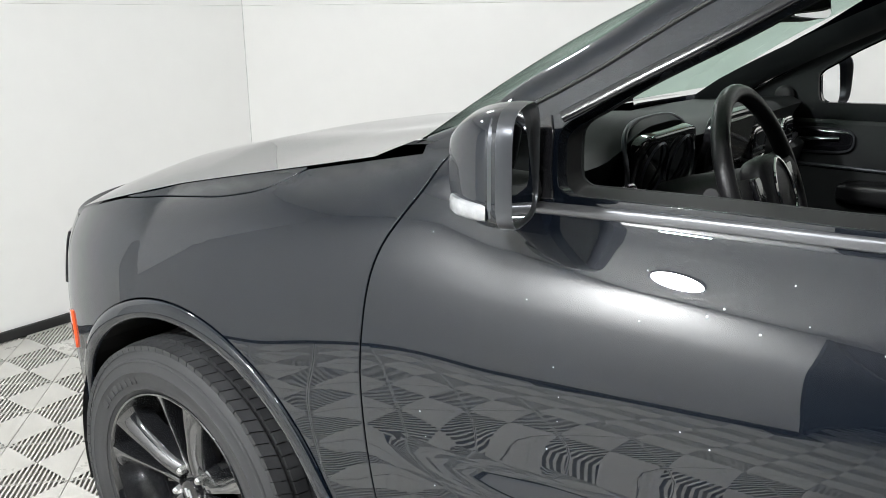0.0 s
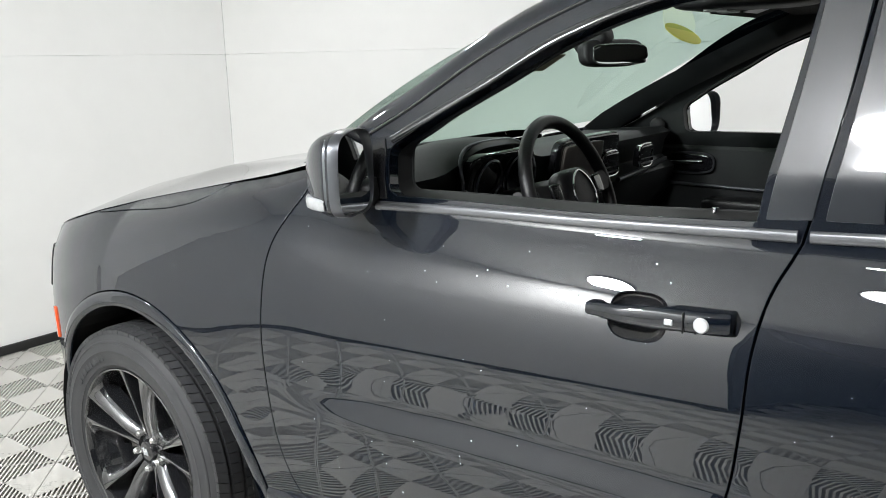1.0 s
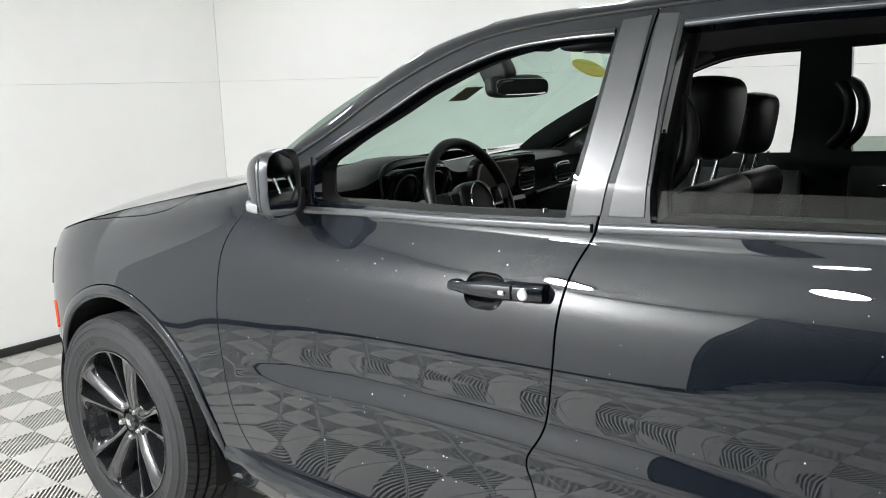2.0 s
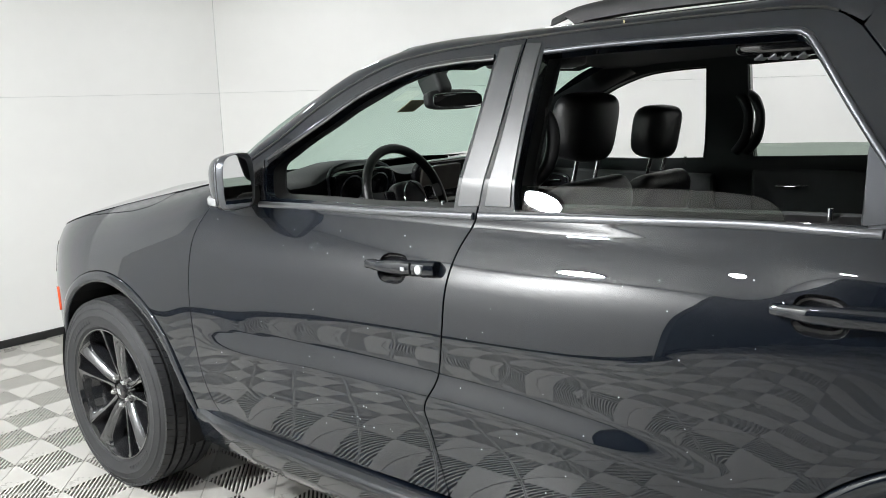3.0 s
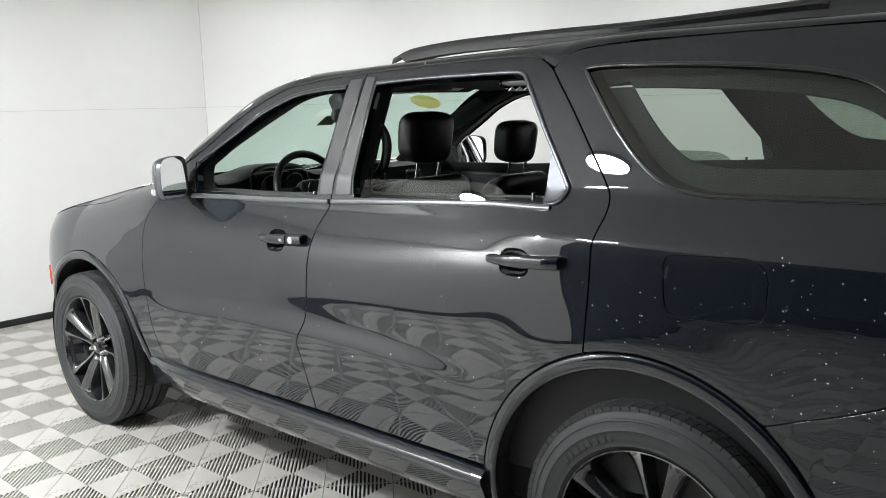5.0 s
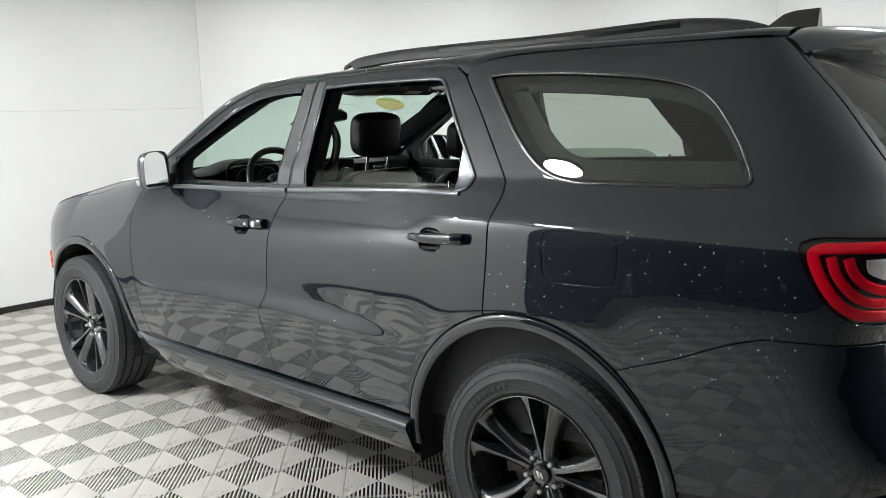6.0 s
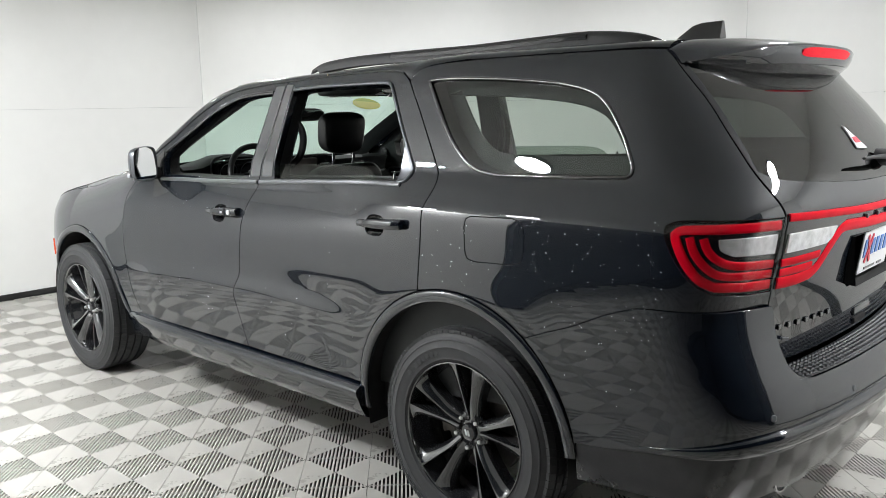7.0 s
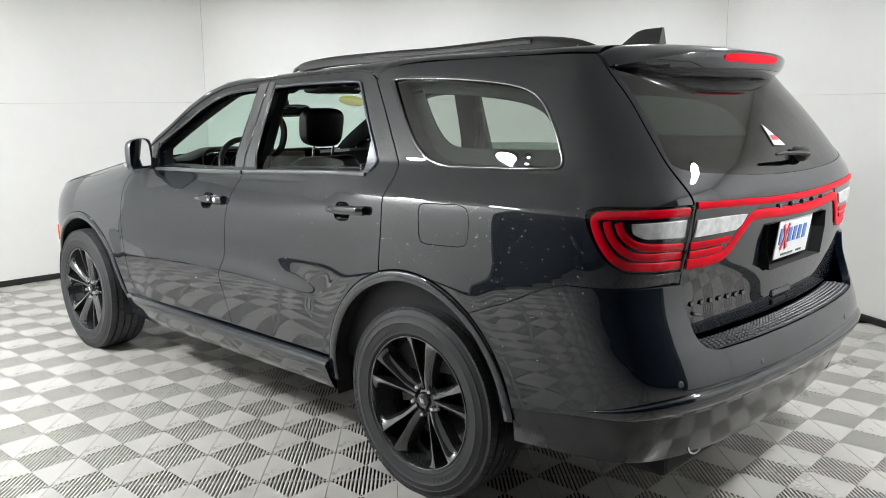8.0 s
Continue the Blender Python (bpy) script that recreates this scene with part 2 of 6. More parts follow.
def wall_panel(name, p, q, label, h0=0.0, h1=CEIL, thick=0.08, mat=WALLMAT):
    """A wall between two plan points, thickened outwards, made of cloth-smooth boards with seams."""
    p, q = Vector((*p, 0)), Vector((*q, 0))
    d = (q - p)
    n = Vector((-d.y, d.x, 0)).normalized()
    if n.dot(p) < 0:
        n = -n
    length = d.length
    d.normalize()
    holder = group(name, label, "wall", kind="structure")
    rows = [h0, 1.57, h1] if h0 < 1.5 else [h0, h1]
    for a, b in zip(rows, rows[1:]):
        nb = box((length - 0.0008, thick, b - a - 0.0012), (0, 0, 0), 0.0005, seg=1)
        mid = p + d * (length / 2) + n * (thick / 2)
        moved(nb, pose(mid.x, mid.y, (a + b) / 2, 0, 0, math.degrees(math.atan2(d.y, d.x))))
        part("panel", nb, mat, holder)
    if h0 == 0:
        nb = box((length - 0.01, 0.016, 0.05), (0, 0, 0), 0.004, seg=1)
        mid = p + d * (length / 2) - n * 0.010
        moved(nb, pose(mid.x, mid.y, 0.026, 0, 0, math.degrees(math.atan2(d.y, d.x))))
        part("skirting", nb, BASEMAT, holder, "black rubber skirting along the floor")
    return holder


wall_panel("wall_front", ROOM_F, ROOM_A, "smooth white booth wall ahead of the car")
wall_panel("wall_far", ROOM_A, ROOM_B, "smooth white booth wall with faint seams")
wall_panel("wall_rear_far", ROOM_B, ROOM_C, "smooth white booth wall behind the car")
wall_panel("wall_rear", ROOM_C, ROOM_D, "plain white booth wall at the back")
wall_panel("wall_near", ROOM_F, ROOM_E, "smooth white booth wall beside the opening")

# unseen workshop beyond the opening, its dimness put into wall and ceiling colour
wall_panel("wall_workshop_side", (0.75, 4.22), (0.75, 8.0), "unseen workshop wall with its dimness put into the colour", mat=DARKROOM)
wall_panel("wall_workshop_back", (0.75, 8.0), (-9.0, 8.0), "unseen workshop wall with its dimness put into the colour", mat=DARKROOM)
wall_panel("wall_workshop_end", (-9.0, 8.0), (-9.0, 0.2), "unseen workshop wall with its dimness put into the colour", mat=DARKROOM)
wall_panel("wall_workshop_return", (-9.0, 0.2), (-4.86, 0.2), "unseen workshop wall with its dimness put into the colour", mat=DARKROOM)


def slab(name, pts, z, thick, mat, label):
    nb = bmesh.new()
    lo = [nb.verts.new((x, y, z)) for x, y in pts]
    hi = [nb.verts.new((x, y, z + thick)) for x, y in pts]
    nb.faces.new(lo[::-1])
    nb.faces.new(hi)
    for i in range(len(pts)):
        j = (i + 1) % len(pts)
        nb.faces.new((lo[i], lo[j], hi[j], hi[i]))
    bmesh.ops.recalc_face_normals(nb, faces=nb.faces)
    ob = part(name, nb, mat, None)
    return tagged(ob, label, name, kind="structure")


RING = [ROOM_A, ROOM_B, ROOM_C, (-4.76, 2.3), (-0.43, 4.8), ROOM_F]
slab("ceiling", [(x * 1.03, y * 1.03) for x, y in RING], CEIL + 0.002, 0.08, WALLMAT, "plain white booth ceiling")
slab("ceiling_workshop", [(0.75, 4.22), (0.75, 8.1), (-9.1, 8.1), (-9.1, 0.1), (-5.0, 0.1), (-5.0, 2.4)], CEIL + 0.1, 0.08, DARKROOM, "unseen workshop ceiling with its dimness put into the colour")
slab("ground", [(4.1, -4.2), (4.1, 8.2), (-9.2, 8.2), (-9.2, -4.2)], -0.12, 0.10, SLAB, "dark concrete slab under the tiles")


def ceiling_lamp(x, y, light, radius=0.13):
    """A round flat lamp close under the ceiling."""
    lamp = group("ceiling_lamp", "round white ceiling lamp with a thin metal rim", "lamp", (x, y, CEIL), grp="booth lamps")
    part("housing", lathe([(0.0, 0.001), (radius + 0.010, 0.001), (radius + 0.012, -0.024), (radius + 0.004, -0.026), (radius + 0.003, -0.018)], 40, "z"), BELT, lamp, smooth=True, angle=30)
    part("diffuser", lathe([(0.0, -0.026), (radius * 0.7, -0.025), (radius, -0.020)], 40, "z"), light, lamp, "glowing white diffuser", smooth=True)
    return lamp


# weaker unseen lamps, added ahead and on the far side to lift the walls
FILL_LAMPS = [(2.75, 0.9), (2.6, -0.9), (1.2, -1.75), (-0.4, -2.6), (-1.9, -1.6)]
lamp0 = ceiling_lamp(*FILL_LAMPS[0], FILLGLOW)
for lx, ly in FILL_LAMPS[1:]:
    copy_thing(lamp0, pose(lx, ly, CEIL))
# brighter lamps beside the camera and behind the car
ceiling_lamp(0.02, 2.80, LAMPMID)
ceiling_lamp(-3.7, -0.4, LAMPREAR)
ceiling_lamp(1.33, 3.25, LAMPBRIGHT)

# ---- the car's skin: half width by length and height, wrapped round both ends ----
from mathutils.geometry import delaunay_2d_cdt

X_REAR, X_FRONT, WRAP = -1.95, 1.60, 1.50
UP_Z, UP_Y = [1.30, 1.33, 1.38, 1.45, 1.52, 1.60, 1.66, 1.72], [0.854, 0.8435, 0.8258, 0.8005, 0.7745, 0.744, 0.715, 0.675]
LOW_Z, LOW_Y = [0.15, 0.30, 0.44, 0.60, 0.75], [0.86, 0.906, 0.931, 0.944, 0.952]
prof_front = pchip(LOW_Z + [0.90, 0.98, 1.04, 1.08, 1.12, 1.16, 1.18, 1.188, 1.193, 1.21, 1.22, 1.26] + UP_Z, LOW_Y + [0.951, 0.946, 0.936, 0.922, 0.9035, 0.883, 0.8715, 0.868, 0.867, 0.8665, 0.865, 0.860] + UP_Y)
prof_rear = pchip(LOW_Z + [0.90, 1.00, 1.06, 1.10, 1.14, 1.175, 1.195, 1.22, 1.24, 1.25] + UP_Z, LOW_Y + [0.956, 0.956, 0.953, 0.944, 0.928, 0.910, 0.898, 0.883, 0.871, 0.868] + UP_Y)
# the quarter stands upright below a tight crease
prof_tail = pchip(LOW_Z + [0.90, 1.00, 1.06, 1.12, 1.16, 1.177, 1.185, 1.21, 1.24, 1.285] + UP_Z, LOW_Y + [0.956, 0.955, 0.953, 0.949, 0.9445, 0.9405, 0.9355, 0.918, 0.897, 0.865] + UP_Y)
fender_drop = pchip([-0.02, 0.0, 0.03, 0.07, 0.12, 0.2, 0.35, 0.6, 1.0], [0.78, 0.80, 0.848, 0.885, 0.914, 0.938, 0.951, 0.943, 0.86])
fender_top = np.poly1d(np.polyfit([0.70, 0.86, 1.07, 1.17, 1.30, 1.52, 1.66, 1.94, 2.2], [1.275, 1.262, 1.205, 1.185, 1.155, 1.125, 1.10, 1.03, 0.965], 3))
band_z = pchip([-0.95, -0.75, -0.3, 0.2, 0.6, 0.85], [0.72, 0.745, 0.765, 0.758, 0.735, 0.715])
rear_x = pchip([0.2, 0.45, 0.75, 0.85, 1.0, 1.15, 1.22, 1.29, 1.35, 1.50, 1.60, 1.66, 1.72], [-2.49, -2.512, -2.534, -2.544, -2.568, -2.592, -2.60, -2.580, -2.545, -2.43, -2.335, -2.28, -2.225])
rear_n = pchip([0.2, 0.8, 1.0, 1.2, 1.32, 1.5, 1.72], [6.5, 7.0, 6.8, 6.2, 4.8, 4.2, 4.0])
bump_n = pchip([0.2, 0.8, 1.2], [5.6, 6.4, 6.2])
bump_x = pchip([0.2, 0.30, 0.40, 0.50, 0.58, 0.63, 0.72, 0.80, 0.90, 1.0], [-2.46, -2.53, -2.59, -2.635, -2.662, -2.668, -2.645, -2.615, -2.585, -2.575])
front_x = pchip([0.2, 0.35, 0.5, 0.7, 0.9, 1.05, 1.15], [2.28, 2.36, 2.40, 2.41, 2.39, 2.30, 2.16])


def half_width(x, z):
    """The half width of the side at length x and height z."""
    x, z = np.broadcast_arrays(np.asarray(x, float), np.asarray(z, float))
    r = step01(-0.25, -1.15, x)
    w = prof_front(z) * (1 - r) + prof_rear(z) * r
    r = step01(-0.95, -1.22, x)
    w = w * (1 - r) + prof_tail(z) * r
    f = step01(0.62, 1.0, x)
    w = w * (1 - f) + np.minimum(fender_drop(fender_top(x) - z), 0.951) * f
    # the pressed ledge low on the doors
    k = step01(0.95, 0.50, x) * step01(-1.05, -0.60, x)
    zc = band_z(x)
    w = w + k * (0.012 * step01(zc + 0.045, zc - 0.030, z) - 0.0015 * np.exp(-((z - zc - 0.07) / 0.06) ** 2) - 0.010 * step01(zc - 0.08, 0.46, z))
    # flares round the wheels
    for xw, zw, rw, amp in ((1.47, 0.385, 0.495, 0.002), (-1.49, 0.39, 0.507, 0.005)):
        d = np.hypot(x - xw, z - zw) - rw
        w = w + amp * np.exp(-(np.clip(d, 0, None) / 0.10) ** 2) * step01(0.2, 0.5, z)
    return w


ARC = np.linspace(0, 1, 240)
ARC = 0.7 * ARC ** 2.6 / (ARC ** 2.6 + (1 - ARC) ** 2.6) + 0.3 * ARC ** 6 / (ARC ** 6 + (1 - ARC) ** 6)
ARC[-1] = 1.0


def wrap_end(t, b, reach, n):
    """Points of a quarter of a superellipse at even lengths: forward share and side share."""
    ox, oy = np.empty(len(t)), np.empty(len(t))
    th = ARC * math.pi / 2
    for lo in range(0, len(t), 2000):
        cut = slice(lo, lo + 2000)
        tt, e = t[cut], (2.0 / n[cut])[:, None]
        cx, cy = np.sin(th)[None] ** e, np.cos(th)[None] ** e
        cy[:, -1] = 0.0
        px, py = reach[cut][:, None] * cx, b[cut][:, None] * cy
        seg = np.maximum(1e-9, np.hypot(np.diff(px, axis=1), np.diff(py, axis=1)))
        cum = np.concatenate([np.zeros((len(tt), 1)), np.cumsum(seg, axis=1)], axis=1)
        at = tt * cum[:, -1]
        k = np.clip((cum <= at[:, None]).sum(1) - 1, 0, len(th) - 2)
        i = np.arange(len(tt))
        h = cum[i, k + 1] - cum[i, k]
        f = (at - cum[i, k]) / h

        def tangent(q, j):
            """Slope at a knot from its two neighbours, weighted by their distance."""
            a0, a1 = np.maximum(j - 1, 0), np.minimum(j + 1, len(th) - 1)
            hl, hr = np.maximum(1e-9, cum[i, j] - cum[i, a0]), np.maximum(1e-9, cum[i, a1] - cum[i, j])
            sl, sr = (q[i, j] - q[i, a0]) / hl, (q[i, a1] - q[i, j]) / hr
            sl, sr = np.where(j == a0, sr, sl), np.where(j == a1, sl, sr)
            return (sl * hr + sr * hl) / (hl + hr)

        for q, o in ((px, ox), (py, oy)):
            m0, m1 = tangent(q, k), tangent(q, k + 1)
            o[cut] = q[i, k] * (1 + 2 * f) * (1 - f) ** 2 + m0 * h * f * (1 - f) ** 2 + q[i, k + 1] * f * f * (3 - 2 * f) + m1 * h * f * f * (f - 1)
    return ox, oy


def skin(s, z, rear=rear_x):
    """A point of the left side (s = x), running on round the tail and the nose to the right side."""
    s, z = np.atleast_1d(np.asarray(s, float)), np.atleast_1d(np.asarray(z, float))
    over_b, over_f = s < X_REAR - WRAP, s > X_FRONT + WRAP
    s = np.where(over_b, 2 * (X_REAR - WRAP) - s, np.where(over_f, 2 * (X_FRONT + WRAP) - s, s))
    flip = np.where(over_b | over_f, -1.0, 1.0)
    xm = np.clip(s, X_REAR, X_FRONT)
    out = np.stack([xm, half_width(xm, z), z], -1)
    for back in (True, False):
        m = s < X_REAR if back else s > X_FRONT
        if not m.any():
            continue
        u = (X_REAR - s[m]) / WRAP if back else (s[m] - X_FRONT) / WRAP
        zz = z[m]
        if back:
            b, reach, n = half_width(np.full(len(zz), X_REAR), zz), X_REAR - rear(zz), (bump_n if rear is bump_x else rear_n)(zz)
        else:
            b, reach, n = half_width(np.full(len(zz), X_FRONT), zz), front_x(zz) - X_FRONT, np.full(len(zz), 2.5)
        ox, oy = wrap_end(np.clip(u, 0, 1), b, reach, n)
        if back:
            ox = ox - 0.10 * (oy / 0.95) ** 2 * (ox / reach) ** 2
        out[m, 0] = X_REAR - ox if back else X_FRONT + ox
        out[m, 1] = oy
    out[:, 1] *= flip
    return out


def bumper_skin(s, z):
    return skin(s, z, bump_x)


def s_of_y(y, z, fn=skin):
    """The length coordinate on the tail at which the skin lies at half width y."""
    ss = np.linspace(X_REAR, X_REAR - WRAP, 200)
    ys = fn(ss, np.full(200, z))[:, 1]
    return float(np.interp(-y, -ys, ss))


def s_of_x(x, z, fn=skin):
    ss = np.linspace(X_REAR, X_REAR - WRAP * 0.9, 200)
    xs = fn(ss, np.full(200, z))[:, 0]
    return float(np.interp(-x, -xs, ss)) if x < X_REAR else x


def skin_normal(s, z, fn):
    e = 0.006
    a, b = fn(s + e, z) - fn(s - e, z), fn(s, z + e) - fn(s, z - e)
    n = np.cross(b, a)
    n /= np.linalg.norm(n, axis=1)[:, None]
    return n


def panel(name, poly, mat, parent, holes=(), fn=skin, off=0.0, depth=0.022, res=0.028, label="", sides=(1,), rim=0.25):
    """A pressed panel on the skin with turned-in edges, inside an outline of (s, z) with holes."""
    rings = [poly if area2(poly) > 0 else poly[::-1]] + [h if area2(h) < 0 else h[::-1] for h in holes]
    pts, edges, loops = [], [], []
    for ring in rings:
        k = len(pts)
        pts += [tuple(p) for p in ring]
        loops.append(list(range(k, len(pts))))
        edges += [(k + i, k + (i + 1) % len(ring)) for i in range(len(ring))]
    arr = [np.array(r) for r in rings]
    lo, hi = arr[0].min(0), arr[0].max(0)
    gx, gz = np.meshgrid(np.arange(lo[0] + res / 2, hi[0], res), np.arange(lo[1] + res / 2, hi[1], res))
    gx = gx + (np.arange(gx.shape[0]) % 2)[:, None] * res / 2
    cand = np.stack([gx.ravel(), gz.ravel()], -1)
    inside = np.zeros(len(cand), bool)
    near = np.full(len(cand), 1e9)
    for r in arr:
        q = np.roll(r, -1, axis=0)
        for (ax, az), (bx, bz) in zip(r, q):
            hit = ((az > cand[:, 1]) != (bz > cand[:, 1]))
            with np.errstate(divide="ignore", invalid="ignore"):
                xc = (bx - ax) * (cand[:, 1] - az) / (bz - az) + ax
            inside ^= hit & (cand[:, 0] < xc)
            d = np.array([bx - ax, bz - az])
            t = np.clip(((cand - (ax, az)) @ d) / max(1e-12, d @ d), 0, 1)
            near = np.minimum(near, np.hypot(*(cand - (np.array([ax, az]) + t[:, None] * d)).T))
    cand = cand[inside & (near > res * 0.45)]
    allp = [Vector(p) for p in pts] + [Vector(p) for p in cand]
    ov, oe, of, iv, ie, jf = delaunay_2d_cdt(allp, edges, [], 0, 1e-6)
    ov2 = np.array([tuple(v) for v in ov])
    # keep the triangles that lie inside
    tri = np.array([f for f in of if len(f) == 3])
    cen = ov2[tri].mean(1)
    keep = np.zeros(len(cen), bool)
    for r in arr:
        q = np.roll(r, -1, axis=0)
        for (ax, az), (bx, bz) in zip(r, q):
            hit = ((az > cen[:, 1]) != (bz > cen[:, 1]))
            with np.errstate(divide="ignore", invalid="ignore"):
                xc = (bx - ax) * (cen[:, 1] - az) / (bz - az) + ax
            keep ^= hit & (cen[:, 0] < xc)
    tri = tri[keep]
    base = {}
    for k, src in enumerate(iv):
        for i in src:
            base[i] = k
    P = fn(ov2[:, 0], ov2[:, 1])
    N = skin_normal(ov2[:, 0], ov2[:, 1], fn)
    P = P + N * off
    # face order: outward
    a, b, c = P[tri[:, 0]], P[tri[:, 1]], P[tri[:, 2]]
    flip = (np.cross(b - a, c - a) * N[tri[:, 0]]).sum(1) < 0
    tri[flip] = tri[flip][:, ::-1]
    verts, norms, faces = [P], [N], [tuple(t) for t in tri]
    count = len(P)
    for li, loop in enumerate(loops):
        idx = [base[i] for i in loop if i in base]
        Q, M = P[idx], N[idx]
        tang = np.roll(Q, -1, 0) - np.roll(Q, 1, 0)
        tang /= np.maximum(1e-9, np.linalg.norm(tang, axis=1))[:, None]
        outb = np.cross(tang, M)
        # outward from the panel
        mid2 = ov2[idx]
        t2 = np.roll(mid2, -1, 0) - np.roll(mid2, 1, 0)
        o2 = np.stack([t2[:, 1], -t2[:, 0]], -1)
        o2 /= np.maximum(1e-9, np.linalg.norm(o2, axis=1))[:, None]
        test = fn(mid2[:, 0] + 0.003 * o2[:, 0], mid2[:, 1] + 0.003 * o2[:, 1]) - fn(mid2[:, 0], mid2[:, 1])
        outb *= np.sign((outb * test).sum(1))[:, None] + 1e-9
        n = len(idx)
        r1, r2 = Q - M * 0.003 + outb * 0.0018, Q - M * depth + outb * 0.0018
        n0 = M + outb * rim
        n0 /= np.linalg.norm(n0, axis=1)[:, None]
        verts += [Q, r1, r2]
        norms += [n0, outb, outb]
        k = count
        count += 3 * n
        for row in (0, 1):
            for i in range(n):
                j = (i + 1) % n
                f = (k + row * n + i, k + row * n + j, k + (row + 1) * n + j, k + (row + 1) * n + i)
                faces.append(f)
        V = np.concatenate(verts)
        f0 = faces[-1]
        nf = np.cross(V[f0[1]] - V[f0[0]], V[f0[3]] - V[f0[0]])
        if nf @ outb[-1] < 0:
            for q in range(len(faces) - 2 * n, len(faces)):
                faces[q] = faces[q][::-1]
    V, NN = np.concatenate(verts), np.concatenate(norms)
    made = []
    for side in sides:
        if side > 0:
            made.append(put_mesh(name, V, faces, mat, parent, label, NN))
        else:
            made.append(put_mesh(name, V * (1, -1, 1), [f[::-1] for f in faces], mat, parent, label, NN * (1, -1, 1)))
    return made[0] if len(made) == 1 else made


def circle_line(cx, cz, r, a0, a1, step=2.5):
    n = max(2, int(abs(a1 - a0) / step))
    return [(cx + r * math.cos(radians(a0 + (a1 - a0) * i / n)), cz + r * math.sin(radians(a0 + (a1 - a0) * i / n))) for i in range(n + 1)]


def ribbon(line, width, height, mat, parent, name, fn=skin, off=0.0, label="", side=1, ease=0, closed=False):
    """A raised moulding with a rounded back that follows a line of (s, z) on the skin."""
    L = np.array(line)
    P, N = fn(L[:, 0], L[:, 1]), skin_normal(L[:, 0], L[:, 1], fn)
    T = np.roll(P, -1, 0) - np.roll(P, 1, 0) if closed else np.gradient(P, axis=0)
    T /= np.linalg.norm(T, axis=1)[:, None]
    B = np.cross(T, N)
    rows = []
    for i in range(len(P)):
        w, hgt = width / 2, height
        if ease:
            k = float(step01(0, ease, min(i, len(P) - 1 - i)))
            w, hgt = w * (0.3 + 0.7 * k), height * k + 0.0008
        rows.append([tuple((P[i] + B[i] * w * c + N[i] * (off + hgt * e)) * (1, side, 1)) for c, e in ((-1, -0.6), (-1, 0.35), (-0.8, 0.8), (-0.35, 1), (0.35, 1), (0.8, 0.8), (1, 0.35), (1, -0.6))])
    if closed:
        rows.append(rows[0])
    return part(name, loft(rows, caps=not closed), mat, parent, label, smooth=True, angle=60)

# ---- the car ----
car = group("car", "glossy black seven-seat family car with open front and rear side windows", "car")

GUTTER = [(0.735, 1.285), (0.623, 1.345), (0.529, 1.398), (0.384, 1.490), (0.242, 1.560), (0.104, 1.609), (-0.037, 1.631), (-0.183, 1.644), (-0.322, 1.652)]
GUTTER_REAR = [(-0.322, 1.652), (-0.498, 1.660), (-0.671, 1.667), (-0.868, 1.672), (-0.985, 1.671), (-1.05, 1.659), (-1.098, 1.628)]
SEAM_FRONT = [(0.735, 1.285), (0.785, 1.250), (0.812, 1.205), (0.845, 1.150), (0.874, 1.098), (0.893, 1.030), (0.903, 0.950), (0.910, 0.843), (0.903, 0.717), (0.885, 0.590), (0.856, 0.495), (0.815, 0.446)]
SEAM_MID = [(-0.322, 1.652), (-0.294, 1.424), (-0.263, 1.228), (-0.252, 1.190), (-0.224, 1.120), (-0.211, 1.030), (-0.205, 0.917), (-0.188, 0.790), (-0.150, 0.712), (-0.165, 0.648), (-0.206, 0.458)]
SEAM_BACK = [(-1.098, 1.628), (-1.189, 1.517), (-1.273, 1.407), (-1.332, 1.328), (-1.360, 1.283), (-1.364, 1.244), (-1.352, 1.181), (-1.349, 1.057), (-1.342, 0.960), (-1.338, 0.882)]
WIN_FRONT = join(curve([(0.545, 1.2125), (0.35, 1.2155), (0.105, 1.2165), (-0.187, 1.228)]), curve([(-0.187, 1.228), (-0.215, 1.420), (-0.238, 1.603)]),
                 curve([(-0.238, 1.603), (-0.091, 1.596), (0.048, 1.577), (0.215, 1.519), (0.353, 1.443), (0.470, 1.380), (0.524, 1.345), (0.558, 1.325)]), curve([(0.558, 1.325), (0.573, 1.305), (0.572, 1.26), (0.566, 1.225), (0.545, 1.2125)]))
WIN_REAR = join(curve([(-0.376, 1.232), (-0.661, 1.243), (-1.044, 1.257), (-1.165, 1.262)]), curve([(-1.165, 1.262), (-1.205, 1.272), (-1.218, 1.297), (-1.205, 1.325)]),
                curve([(-1.205, 1.325), (-1.104, 1.461), (-1.012, 1.592)]), curve([(-1.012, 1.592), (-0.99, 1.615), (-0.96, 1.621)]), curve([(-0.96, 1.621), (-0.772, 1.620), (-0.561, 1.617), (-0.380, 1.609)]),
                curve([(-0.380, 1.609), (-0.372, 1.451), (-0.370, 1.300), (-0.376, 1.232)]))
WIN_QUARTER = join(curve([(-1.205, 1.622), (-1.351, 1.446), (-1.448, 1.357), (-1.53, 1.314), (-1.622, 1.300)]), curve([(-1.622, 1.300), (-1.848, 1.303), (-2.075, 1.308)]),
                   curve([(-2.075, 1.308), (-2.135, 1.312), (-2.160, 1.325), (-2.158, 1.352)]), curve([(-2.158, 1.352), (-2.109, 1.433), (-2.022, 1.519), (-1.921, 1.570), (-1.820, 1.594), (-1.70, 1.609)]),
                   curve([(-1.70, 1.609), (-1.561, 1.620), (-1.40, 1.628), (-1.25, 1.630), (-1.205, 1.622)]))
